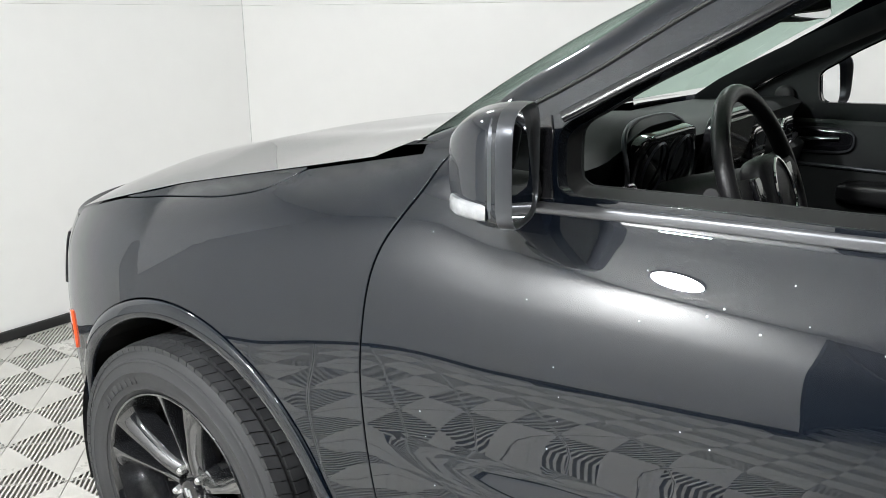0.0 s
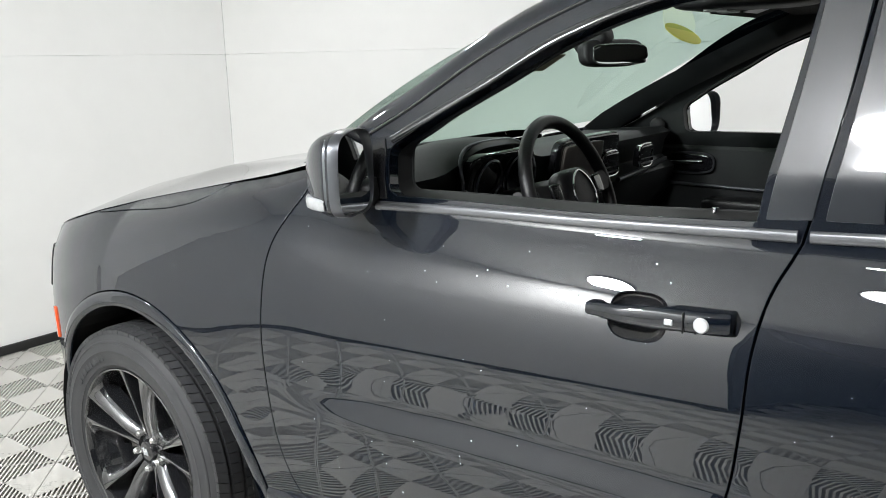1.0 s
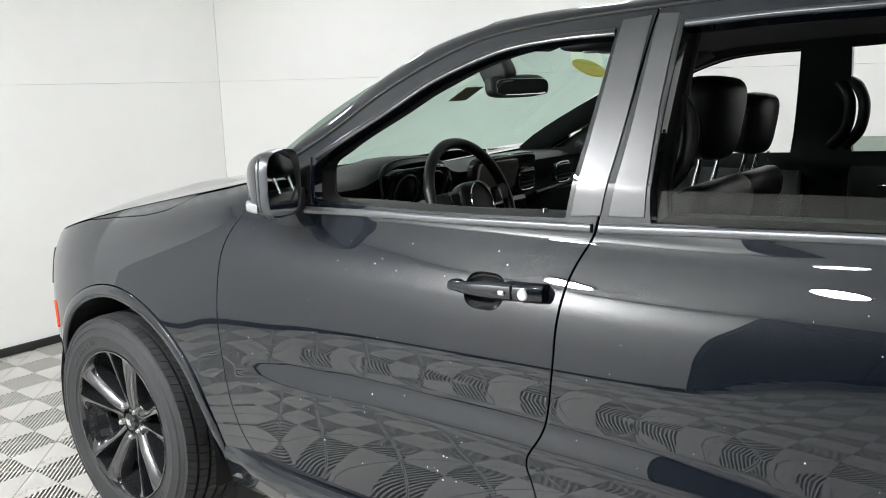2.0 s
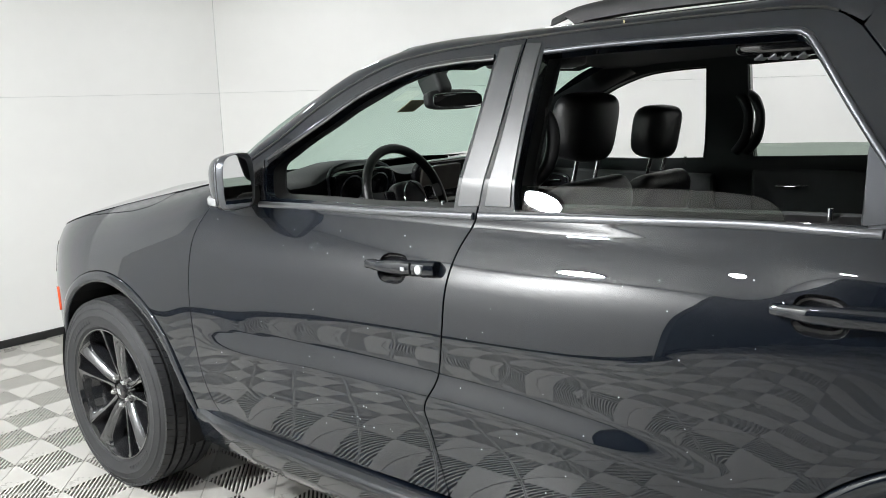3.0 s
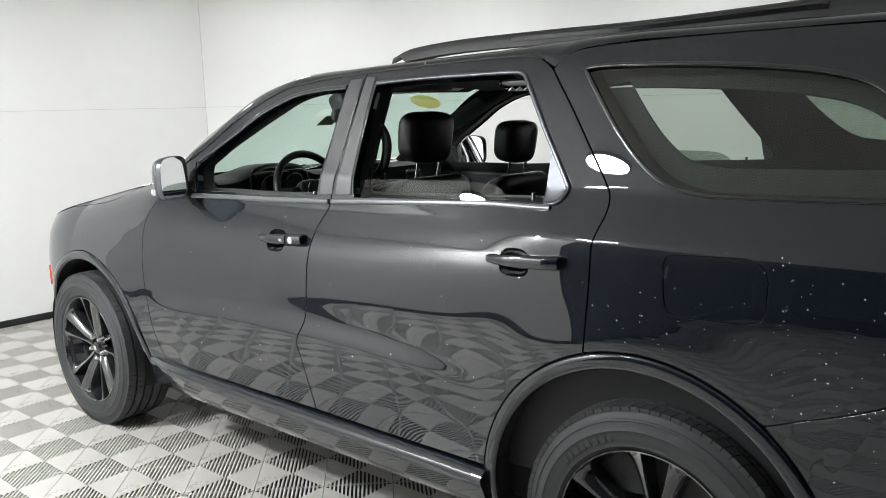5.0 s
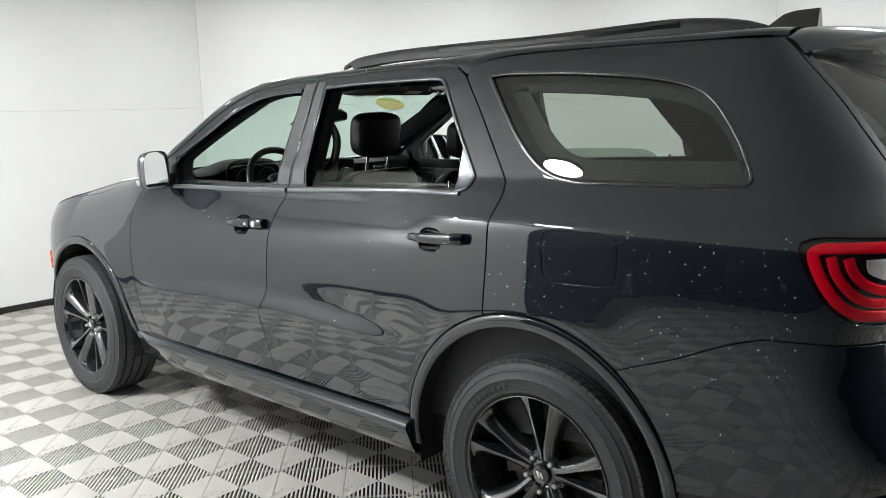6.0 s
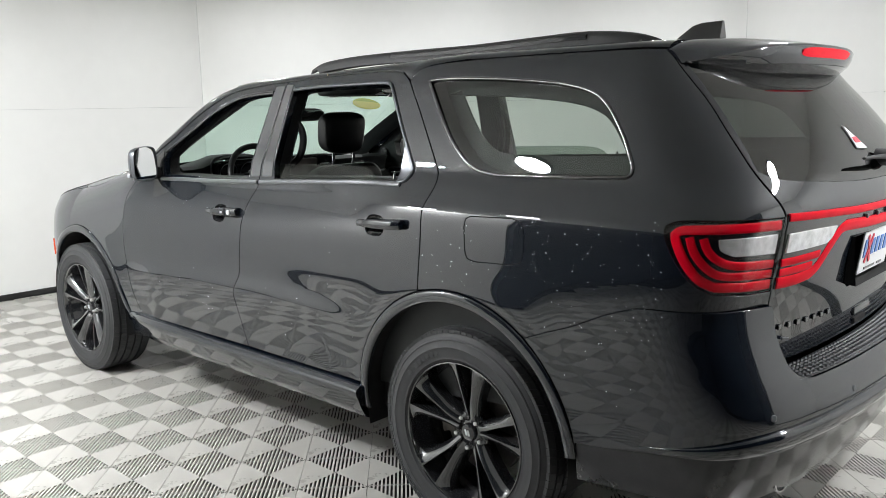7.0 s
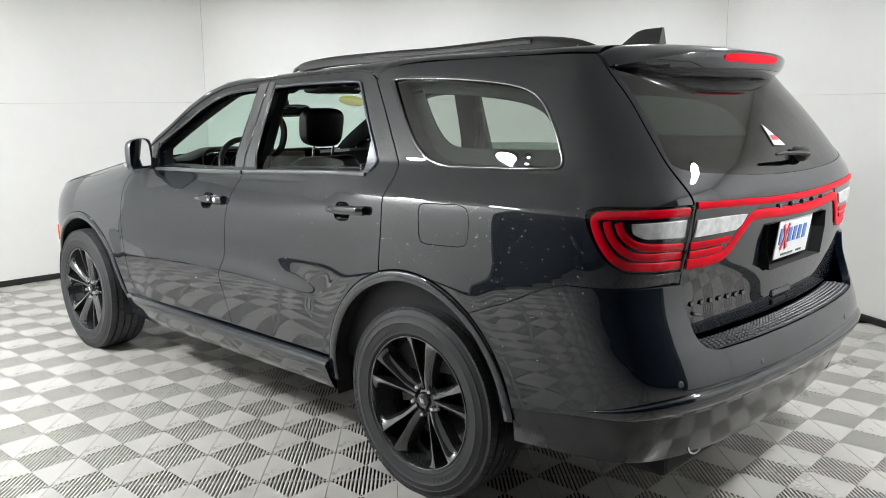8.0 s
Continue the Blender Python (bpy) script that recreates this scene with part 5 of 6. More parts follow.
# raised marks on the light bar and gate: plain bars in place of lettering
for k, y in enumerate((0.20, 0.10, 0.0, -0.10, -0.20)):
    p = skin([s_of_y(abs(y), 1.164)], [1.164])[0]
    part("badge_bar", box((0.008, 0.020, 0.014), (p[0] - 0.004, y, 1.164), 0.002, seg=1), SATIN, tailgate, "small raised bar on the light bar")
for k in range(7):
    y = 0.64 - 0.050 * k
    p = skin([s_of_y(y, 0.878)], [0.878])[0]
    part("badge_bar", box((0.006, 0.022, 0.016), (p[0] - 0.002, y, 0.878 - 0.001 * k), 0.002, seg=1), TRIM, tailgate, "small raised black bar")
p = skin([s_of_y(0.60, 0.835)], [0.835])[0]
part("badge_bar", box((0.006, 0.055, 0.010), (p[0] - 0.003, 0.60, 0.835), 0.002, rot=(14, 0, 0), seg=1), SATIN, tailgate, "short raised grey bar")
# plate recess and dealer plate
part("plate_recess", loft([[(-2.585 + d, y * k, 1.018 + (z - 1.018) * k) for y, z in ((0.275, 1.105), (0.275, 1.04), (0.24, 0.94), (-0.24, 0.94), (-0.275, 1.04), (-0.275, 1.105))] for d, k in ((0.0, 1.0), (0.045, 0.96), (0.046, 0.1))], caps=False), CAVITY, tailgate, "dark plate recess")
PLATEW = surf("white_plate", (0.78, 0.79, 0.80), 0.35, vary=0.03)
PLATEB = surf("blue_print", (0.10, 0.22, 0.55), 0.4, vary=0.05)
PLATER = surf("red_print", (0.65, 0.06, 0.09), 0.4, vary=0.05)
plate = part("number_plate", box((0.006, 0.305, 0.152), (-2.568, 0.0, 1.035), 0.002, rot=(0, -8, 0), seg=1), PLATEW, car, "white dealer plate with coloured bars")
for y, w, hgt in ((0.125, 0.02, 0.06), (0.045, 0.028, 0.055), (0.0, 0.026, 0.055), (-0.045, 0.026, 0.055), (-0.092, 0.028, 0.055)):
    part("plate_bar", box((0.003, w, hgt), (-2.5740, y, 1.045), 0.0006, rot=(0, -8, 0), seg=1), PLATEB, plate, "blue bar on the plate")
for rx in (-28, 28):
    part("plate_bar", box((0.003, 0.014, 0.105), (-2.5745, 0.088, 1.042), 0.0006, rot=(rx, -8, 0), seg=1), PLATER, plate, "red slanted bar on the plate")
for y, w in ((0.04, 0.11), (-0.07, 0.05)):
    part("plate_bar", box((0.003, w, 0.007), (-2.5635, y, 0.974), 0.0006, rot=(0, -8, 0), seg=1), SCREEN, plate)
part("gate_handle", box((0.02, 0.17, 0.030), (-2.538, 0.02, 0.825), 0.008), PAINT, tailgate, "body-coloured gate handle")
part("gate_latch", box((0.02, 0.12, 0.022), (-2.535, 0.03, 0.79), 0.004), CAVITY, tailgate)
# wiper on the rear glass
nb = lathe([(0.0, 0.03), (0.020, 0.028), (0.028, 0.015), (0.030, -0.02)], 20, "x")
gw = skin([s_of_y(0.0, 1.335)], [1.335])[0]
moved(nb, pose(gw[0] - 0.012, -0.02, 1.335, 0, 180, 0))
wip = new("rear_wiper")
wip.parent = car
tagged(wip, "black rear wiper parked on the glass")
part("pivot", nb, PLASTIC, wip, smooth=True)
part("arm", tube([(gw[0] - 0.035, -0.02, 1.335), (gw[0] - 0.042, 0.05, 1.342), (gw[0] - 0.035, 0.16, 1.346), (gw[0] - 0.028, 0.235, 1.345)], [0.016, 0.013, 0.009, 0.006], 10, flat=0.7), PLASTIC, wip, smooth=True)
# warning sticker on the glass
tri = [at_y(0.115, 1.444), at_y(0.125, 1.372), at_y(0.035, 1.368)]
panel("glass_sticker", join(curve([tri[0], tri[1]]), curve([tri[1], tri[2]]), curve([tri[2], tri[0]])), PLATEW, tailgate, off=0.001, depth=0.001, res=0.02, label="white triangular sticker with red print")
tri2 = [at_y(0.112, 1.405), at_y(0.113, 1.388), at_y(0.066, 1.388), at_y(0.075, 1.404)]
panel("sticker_print", join(*[curve([a, b]) for a, b in zip(tri2, tri2[1:] + tri2[:1])]), PLATER, tailgate, off=0.0025, depth=0.001, res=0.02)
# exhaust tips, bumper lip, sensor dots
for side in SIDES:
    nb = lathe([(0.043, -0.10), (0.045, 0.0), (0.047, 0.006), (0.041, 0.006), (0.037, -0.09), (0.0, -0.09)], 32, "x")
    for v in nb.verts:
        v.co.y *= 1.35
    moved(nb, pose(-2.515, side * 0.60, 0.405, 0, 180, 0))
    part("exhaust_tip", nb, CHROME, bumper, "oval bright exhaust tip", smooth=True, angle=40)
    for y in (0.80, 0.40):
        p = bumper_skin([s_of_y(y, 0.66, bumper_skin)], [0.66])[0]
        n = skin_normal(np.array([s_of_y(y, 0.66, bumper_skin)]), np.array([0.66]), bumper_skin)[0]
        nb = lathe([(0.0, 0.002), (0.008, 0.002), (0.0105, 0.0), (0.0105, -0.006)], 20, "z")
        moved(nb, Matrix.Translation(Vector(p) * 1.0) @ Vector(n).to_track_quat("Z", "Y").to_matrix().to_4x4())
        if side < 0:
            moved(nb, Matrix.Diagonal((1, -1, 1, 1)))
        part("parking_sensor", nb, SATIN, bumper)
lip = curve([(-2.22, 0.522), (-2.45, 0.556), (-2.65, 0.590), (-2.9, 0.602), (X_REAR - WRAP, 0.605)], 0.04)
lipf = join(lip, full(lip)[::-1])
ribbon(lipf, 0.055, 0.018, PAINT, bumper, "bumper_lip", fn=bumper_skin, ease=11, label="raised lower bumper lip")

# water droplets on the paint, their lamp glints painted in as whitish domes
rng = random.Random(5)
verts, faces = [], []
for i in range(270):
    s, z = rng.uniform(-2.35, 0.85), rng.uniform(0.55, 1.16)
    if rng.random() < 0.45:
        s, z = rng.uniform(-2.35, -1.35), rng.uniform(0.80, 1.20)
    if math.hypot(s + 1.49, z - 0.39) < 0.54 or -0.17 < z - 1.07 < 0.05 and (-0.2 < s < 0.08 or -1.3 < s < -1.0):
        continue
    p = skin([s], [z])[0]
    n = skin_normal(np.array([s]), np.array([z]), skin)[0]
    u = np.cross(n, (0, 0, 1.0))
    u /= np.linalg.norm(u)
    v = np.cross(n, u)
    r = rng.choice((0.0008, 0.0010, 0.0013, 0.0019))
    k = len(verts)
    for q in range(6):
        a = q * math.pi / 3
        verts.append(p + (u * math.cos(a) + v * math.sin(a)) * r + n * 0.0004)
    verts.append(p + n * r * 0.7)
    faces += [(k + q, k + (q + 1) % 6, k + 6) for q in range(6)]
SPECK = surf("droplet_glint", (0.75, 0.77, 0.78), 0.35, vary=0.1)
tagged(put_mesh("water_specks", verts, faces, SPECK, car), "water droplets on the paint, lamp glints put in as pale colour", kind="stuff")

# wipers and nozzle by the windscreen
for y0 in (0.30, -0.30):
    part("wiper_arm", tube([(1.12, y0, 1.215), (1.10, y0 - 0.2, 1.225), (1.05, y0 - 0.42, 1.235)], [0.009, 0.007, 0.004], 8), PLASTIC, car, "black wiper arm", smooth=True)
part("washer_nozzle", pillow(0.03, 0.035, 0.018), PLASTIC, car)
car.children[-1].location = (1.40, 0.30, 1.243)
# sound strip on the gutter
ribbon(gut_f[2:] + gut_r[1:-3], 0.006, 0.003, SEAL, car, "gutter_seal", off=0.001)
ribbon(gut_f[2:] + gut_r[1:-3], 0.006, 0.003, SEAL, car, "gutter_seal", off=0.001, side=-1)

# ---- the cabin ----
LIN = 0.075


def lining_skin(s, z):
    p = skin(s, z)
    p[:, 1] -= np.sign(p[:, 1]) * LIN
    return p


for side in SIDES:
    outer = join(curve([(0.86, 0.45), (0.86, 1.20)], 0.05), curve([(0.86, 1.20), (0.66, 1.305), (0.40, 1.475), (0.20, 1.57), (0.0, 1.63), (-0.3, 1.645), (-0.9, 1.655), (-1.95, 1.66)], 0.04), curve([(-1.95, 1.66), (-2.16, 1.64)]), curve([(-2.16, 1.64), (-2.34, 1.40), (-2.40, 1.25), (-2.42, 0.60)], 0.05), curve([(-2.42, 0.60), (-1.0, 0.45), (0.86, 0.45)], 0.06))
    panel("cabin_lining", outer, DASH, car, [inset(WIN_FRONT, 0.004), inset(WIN_REAR, 0.010), inset(WIN_QUARTER, 0.06)], fn=lining_skin, depth=0.006, res=0.05, sides=(side,), label="dark cabin lining and pillar trim")
    # reveals from the pane line to the lining
    for win, nm in ((WIN_FRONT, "window_reveal"), (WIN_REAR, "window_reveal"), (WIN_QUARTER, "window_reveal")):
        L = np.array(inset(win, -0.002))
        L2 = np.array(inset(win, 0.004))
        P0 = skin(L[:, 0], L[:, 1]) - skin_normal(L[:, 0], L[:, 1], skin) * 0.026
        P1 = lining_skin(L2[:, 0], L2[:, 1])
        nb = loft([[tuple(p * (1, side, 1)) for p in P0], [tuple(p * (1, side, 1)) for p in P1]], caps=False)
        part(nm, nb, SEAL, car, "black rubber window seal", smooth=True)
rows = []
for x in np.linspace(0.16, -2.18, 26):
    e, z = roof_edge(min(x, 0.10))
    rows.append([(x, (e + 0.01) * t, z - 0.055 + 0.03 * (1 - t * t)) for t in np.linspace(-1, 1, 17)])
part("headliner", loft(rows, closed=False), LINER, car, "black headliner", smooth=True)
part("cabin_floor", box((3.3, 1.62, 0.04), (-0.72, 0, 0.44), 0.01), CARPET, car, "black carpet")
part("firewall", box((0.05, 1.60, 0.85), (1.00, 0, 0.76), 0.01), CAVITY, car)
part("luggage_cover", box((0.95, 1.50, 0.03), (-1.95, 0, 0.86), 0.01), CARPET, car)
# pillar trims seen from inside
for side in SIDES:
    rows = []
    for f in np.linspace(0, 1, 12):
        x, z = 0.90 - 0.80 * f, 1.235 + 0.395 * f ** 0.85
        y = 0.70 - 0.085 * f
        rows.append([(x + dx, side * (y + dy), z + dz) for dx, dy, dz in ((0.03, 0.02, -0.015), (0.0, 0.055, -0.03), (-0.04, 0.045, -0.05), (-0.035, -0.005, -0.03), (0.01, -0.03, 0.0))])
    part("pillar_trim", loft(rows), DASH, car, "dark windscreen pillar trim", smooth=True, angle=60)
    part("tweeter", moved(lathe([(0.0, 0.012), (0.018, 0.012), (0.026, 0.006), (0.030, 0.0)], 24), pose(0.66, side * 0.765, 1.238, 0, 0, 180 if side > 0 else 0)), PLASTIC, car, "round black speaker", smooth=True)
    # grab handles on the middle and rear pillars
    for gx in ((-0.356,) if side > 0 else (-0.356, -0.40)):
        line = curve([(gx + 0.03, side * 0.745, 1.490), (gx - 0.005, side * 0.715, 1.470), (gx - 0.030, side * 0.705, 1.42), (gx - 0.030, side * 0.71, 1.36), (gx - 0.012, side * 0.725, 1.31), (gx + 0.035, side * 0.765, 1.262)], 0.012)
        part("grab_handle", tube(line, 0.0145, 12, flat=1.3, up=(1, 0, 0)), LEATHER, car, "curved black grab handle", smooth=True)
# vent pod over the rear row
pod = part("roof_vent", moved(pillow(0.20, 0.085, 0.05), pose(-0.905, 0.585, 1.603, 0, 0, 0)), TRIM, car, "glossy black overhead vent with pale slats", smooth=True)
for k in range(4):
    part("slat", box((0.020, 0.060, 0.005), (-0.955 + 0.030 * k, 0.595, 1.579), 0.0015, rot=(0, 35, 0), seg=1), PALE, pod, "pale vent slat")

# dashboard
dash = new("dashboard")
dash.parent = car
tagged(dash, "dark vinyl dashboard with instruments and screen")
rows = []
for y in np.linspace(-0.74, 0.74, 41):
    hood = 0.055 * math.exp(-((y - 0.42) / 0.17) ** 4)
    z = 1.232 + hood
    xb = 0.60 - 0.02 * math.exp(-((y - 0.42) / 0.19) ** 4)
    rows.append([(1.06, y, 1.19), (0.90, y, 1.222 + 0.4 * hood), (0.74, y, z), (xb + 0.03, y, z + 0.006), (xb, y, z - 0.010), (xb + 0.02, y, z - 0.040), (0.63, y, 1.14), (0.58, y, 1.10), (0.60, y, 1.02), (0.72, y, 0.86), (1.0, y, 0.80)])
part("dash_top", loft(rows), DASH, dash, smooth=True, angle=50)
# instrument cluster recess with hood line
part("cluster_face", moved(pillow(0.03, 0.30, 0.135, 6), pose(0.585, 0.425, 1.200, 0, -14, 0)), SCREEN, dash, "dark instrument cluster", smooth=True)
part("cluster_bezel", tube([(0.575 + 0.03 * (math.sin(a) > 0) * math.sin(a), 0.425 + 0.165 * math.copysign(abs(math.cos(a)) ** 0.6, math.cos(a)), 1.205 + 0.082 * math.copysign(abs(math.sin(a)) ** 0.7, math.sin(a))) for a in np.linspace(0, 2 * math.pi, 36, endpoint=False)], 0.005, 8, closed=True), SATIN, dash, "thin bright instrument surround", smooth=True)
for y in (0.49, 0.36):
    part("dial_ring", moved(lathe([(0.050, 0.0), (0.053, 0.004), (0.056, 0.0)], 32, "x"), pose(0.566, y, 1.195, 0, 166, 0)), SATIN, dash, "thin dial ring", smooth=True)
# centre screen, vents and strips
part("screen_frame", moved(pillow(0.03, 0.40, 0.16, 7), pose(0.590, -0.055, 1.186, 0, -10, 0)), TRIM, dash, smooth=True)
SCR = surf("beige_screen", (0.16, 0.145, 0.13), 0.12, vary=0.2, scale=12, coat=1.0)
part("touch_screen", moved(pillow(0.012, 0.24, 0.105, 10), pose(0.571, -0.005, 1.194, 0, -10, 0)), SCR, dash, "beige touch screen", smooth=True)
for y in (-0.185, 0.62, -0.45):
    zz = 1.165 if y != 0.62 else 1.145
    vent = part("air_vent", moved(pillow(0.03, 0.105, 0.075, 6), pose(0.576, y, zz, 0, -8, 0)), SCREEN, car, "black air vent with a bright rim", smooth=True)
    for k in range(4):
        part("vent_slat", box((0.012, 0.092, 0.004), (0.566, y, zz - 0.024 + 0.016 * k), 0.001, rot=(0, -20, 0), seg=1), PLASTIC, vent)
    part("vent_rim", tube([(0.566, y + 0.053 * math.copysign(abs(math.cos(a)) ** 0.5, math.cos(a)), zz + 0.039 * math.copysign(abs(math.sin(a)) ** 0.5, math.sin(a))) for a in np.linspace(0, 2 * math.pi, 28, endpoint=False)], 0.0035, 6, closed=True), CHROME, vent, "bright vent rim", smooth=True)
part("dash_strip", tube([(0.575, -0.26, 1.105), (0.572, -0.45, 1.118), (0.60, -0.70, 1.128)], 0.008, 8), SATIN, dash, "satin strip along the dashboard", smooth=True)
part("centre_stack", box((0.10, 0.30, 0.16), (0.60, -0.02, 1.04), 0.02), SCREEN, dash)
part("centre_console", moved(pillow(0.95, 0.26, 0.30, 6), pose(0.12, 0.0, 0.80)), DASH, car, "dark centre console", smooth=True)
part("gear_lever", lathe([(0.0, 0.10), (0.018, 0.098), (0.022, 0.08), (0.012, 0.05), (0.012, 0.0)], 20, "z", (0.30, 0.0, 0.95)), LEATHER, car, smooth=True)

# steering wheel
sw = new("steering_wheel")
sw.parent = car
sw.location = (0.385, 0.405, 1.168)
sw.rotation_euler = (0, radians(22), 0)
tagged(sw, "black leather steering wheel with a satin trimmed hub")
part("rim", tube([(0, 0.182 * math.cos(a), 0.182 * math.sin(a)) for a in np.linspace(0, 2 * math.pi, 56, endpoint=False)], 0.0165, 14, closed=True, up=(1, 0, 0)), LEATHER, sw, smooth=True)
part("hub", moved(pillow(0.06, 0.155, 0.125, 3.5), pose(-0.005, 0, -0.005)), LEATHER, sw, smooth=True)
part("hub_trim", tube([(-0.036, 0.050 * math.cos(a), 0.052 * math.sin(a) - 0.004 - 0.012 * abs(math.cos(a))) for a in np.linspace(0, 2 * math.pi, 32, endpoint=False)], 0.003, 6, closed=True, up=(1, 0, 0)), CHROME, sw, "thin bright hub trim", smooth=True)
for sg in (-1, 1):
    part("spoke", loft([[(dx, sg * y, z + dz) for dx, dz in ((-0.012, -0.024), (-0.018, 0.0), (-0.012, 0.024), (0.012, 0.02), (0.012, -0.02))] for y, z in ((0.06, 0.0), (0.11, 0.006), (0.172, 0.012))]), PLASTIC, sw, smooth=True, angle=50)
    part("switch_pad", moved(pillow(0.012, 0.045, 0.05, 5), pose(-0.020, sg * 0.10, 0.004)), TRIM, sw, smooth=True)
part("lower_spoke", loft([[(dx, y, z) for dx, y in ((-0.012, -0.03), (-0.012, 0.03), (0.012, 0.03), (0.012, -0.03))] for z in (-0.05, -0.11, -0.172)]), SATIN, sw, smooth=True)
part("column", lathe([(0.0, 0.0), (0.055, 0.0), (0.07, 0.10), (0.08, 0.26)], 24, "x", (0.02, 0, -0.01)), PLASTIC, sw, smooth=True)
part("stalk", tube([(0.05, 0.06, 0.0), (0.04, 0.16, 0.02), (0.03, 0.185, 0.025)], [0.008, 0.008, 0.013], 10), PLASTIC, sw, smooth=True)


def seat(x, y, label, head=True, top=1.29, lean=16, w=0.50, rail=0.62):
    st = new("seat")
    st.parent = car
    st.location = (x, y, rail)
    tagged(st, label)
    part("cushion", moved(pillow(0.54, w, 0.20, 4), pose(0.16, 0, 0.06, 0, -6, 0)), LEATHER, st, smooth=True)
    hgt = top - rail - 0.02
    rows = []
    for f in list(np.linspace(0, 0.86, 12)) + [0.91, 0.945, 0.97, 0.988, 0.997, 1.0]:
        z = f * hgt
        xx = -0.06 - math.tan(radians(lean)) * z
        close = math.sqrt(max(0.0, 1 - ((f - 0.86) / 0.14) ** 2)) if f > 0.86 else 1.0
        ww = (w / 2) * (1.0 - 0.16 * f ** 3) * (0.62 + 0.38 * close)
        th = (0.085 - 0.030 * f) * (0.12 + 0.88 * close)
        row = []
        for a in np.linspace(0, 2 * math.pi, 28, endpoint=False):
            c, sn = math.cos(a), math.sin(a)
            r = (abs(c) ** 3.5 + abs(sn) ** 3.5) ** (-1 / 3.5)
            bol = 0.03 * (abs(r * c) ** 3) * (sn > 0)
            row.append((xx + th * r * sn + bol * close, ww * r * c, z))
        rows.append(row)
    part("backrest", loft(rows), LEATHER, st, smooth=True, angle=70)
    if head:
        hx = -0.06 - math.tan(radians(lean)) * (hgt + 0.12) + 0.055
        hr = pillow(0.115, 0.236, 0.192, 4.0)
        for v in hr.verts:
            v.co.x += 0.02 * (v.co.y / 0.12) ** 2
            v.co.y *= 1 + 0.10 * (v.co.z / 0.09) * 0.5
        part("headrest", moved(hr, pose(hx, 0, hgt + 0.145, 0, -8, 0)), LEATHER, st, "padded black headrest", smooth=True)
        for sg in (-1, 1):
            part("headrest_post", tube([(hx + 0.02, sg * 0.062, hgt - 0.02), (hx + 0.005, sg * 0.062, hgt + 0.04), (hx, sg * 0.062, hgt + 0.09)], 0.0065, 10), CHROME, st, "chrome headrest post", smooth=True)
        part("seam_piping", tube([(-0.06 - math.tan(radians(lean)) * hgt * f + 0.012, w / 2 * (1 - 0.22 * f ** 3) - 0.006, hgt * f) for f in np.linspace(0.1, 0.92, 10)], 0.003, 6), SEAL, st, smooth=True)
    return st


seat(-0.105, 0.42, "black leather driver seat with raised headrest")
seat(0.03, -0.37, "black leather passenger seat with raised headrest", top=1.235)
seat(-0.95, 0.40, "black leather rear seat", head=False, top=1.18)
seat(-0.95, -0.40, "black leather rear seat", head=False, top=1.18)

# rear-view mirror and overhead console
rv = new("rear_view_mirror")
rv.parent = car
tagged(rv, "black rear-view mirror on the windscreen")
part("shell", moved(pillow(0.05, 0.255, 0.072, 4), pose(0.455, 0.055, 1.497, 0, 8, -12)), PLASTIC, rv, smooth=True)
part("mirror_face", moved(pillow(0.006, 0.236, 0.056, 5), pose(0.4295, 0.050, 1.494, 0, 8, -12)), MIRROR, rv, "silver mirror face", smooth=True)
part("sensor_box", moved(pillow(0.10, 0.075, 0.11, 5), pose(0.50, 0.10, 1.555, 0, 30, 0)), PLASTIC, rv, smooth=True)
part("stem", tube([(0.46, 0.06, 1.51), (0.49, 0.07, 1.56), (0.47, 0.07, 1.61)], 0.016, 10), PLASTIC, rv, smooth=True)
oc = part("overhead_console", moved(pillow(0.34, 0.20, 0.06, 5), pose(0.12, 0.0, 1.625)), PLASTIC, car, "dark overhead console with lamps", smooth=True)
for y in (0.05, -0.05):
    part("map_lamp", moved(pillow(0.05, 0.05, 0.008, 5), pose(0.18, y, 1.594)), PLATEW, oc, smooth=True)
for side in SIDES:
    part("sun_visor", box((0.17, 0.40, 0.018), (0.19, side * 0.36, 1.628 - 0.0), 0.008, rot=(0, 18, 0)), LINER, car, "black sun visor")
    part("visor_label", box((0.075, 0.13, 0.002), (0.185, side * 0.36, 1.6145), 0.0005, rot=(0, 18, 0), seg=1), PALE, car, "pale paper label on the sun visor")
YEL = surf("yellow_sticker", (0.62, 0.56, 0.04), 0.5, vary=0.1)
nb = lathe([(0.0, 0.0), (0.105, 0.0), (0.105, 0.002), (0.0, 0.002)], 36, "x")
for v in nb.verts:
    v.co.z *= 0.52
part("windscreen_sticker", moved(nb, pose(0.445, -0.43, 1.555, 0, 52, 0)), YEL, car, "yellow oval windscreen sticker", smooth=True)
nb = box((0.09, 0.10, 0.003), (0.675, 0.03, 1.475), 0.001, rot=(0, 30, 0), seg=1)
part("windscreen_label", nb, surf("tan_label", (0.30, 0.27, 0.16), 0.6), car, "small tan label on the windscreen")

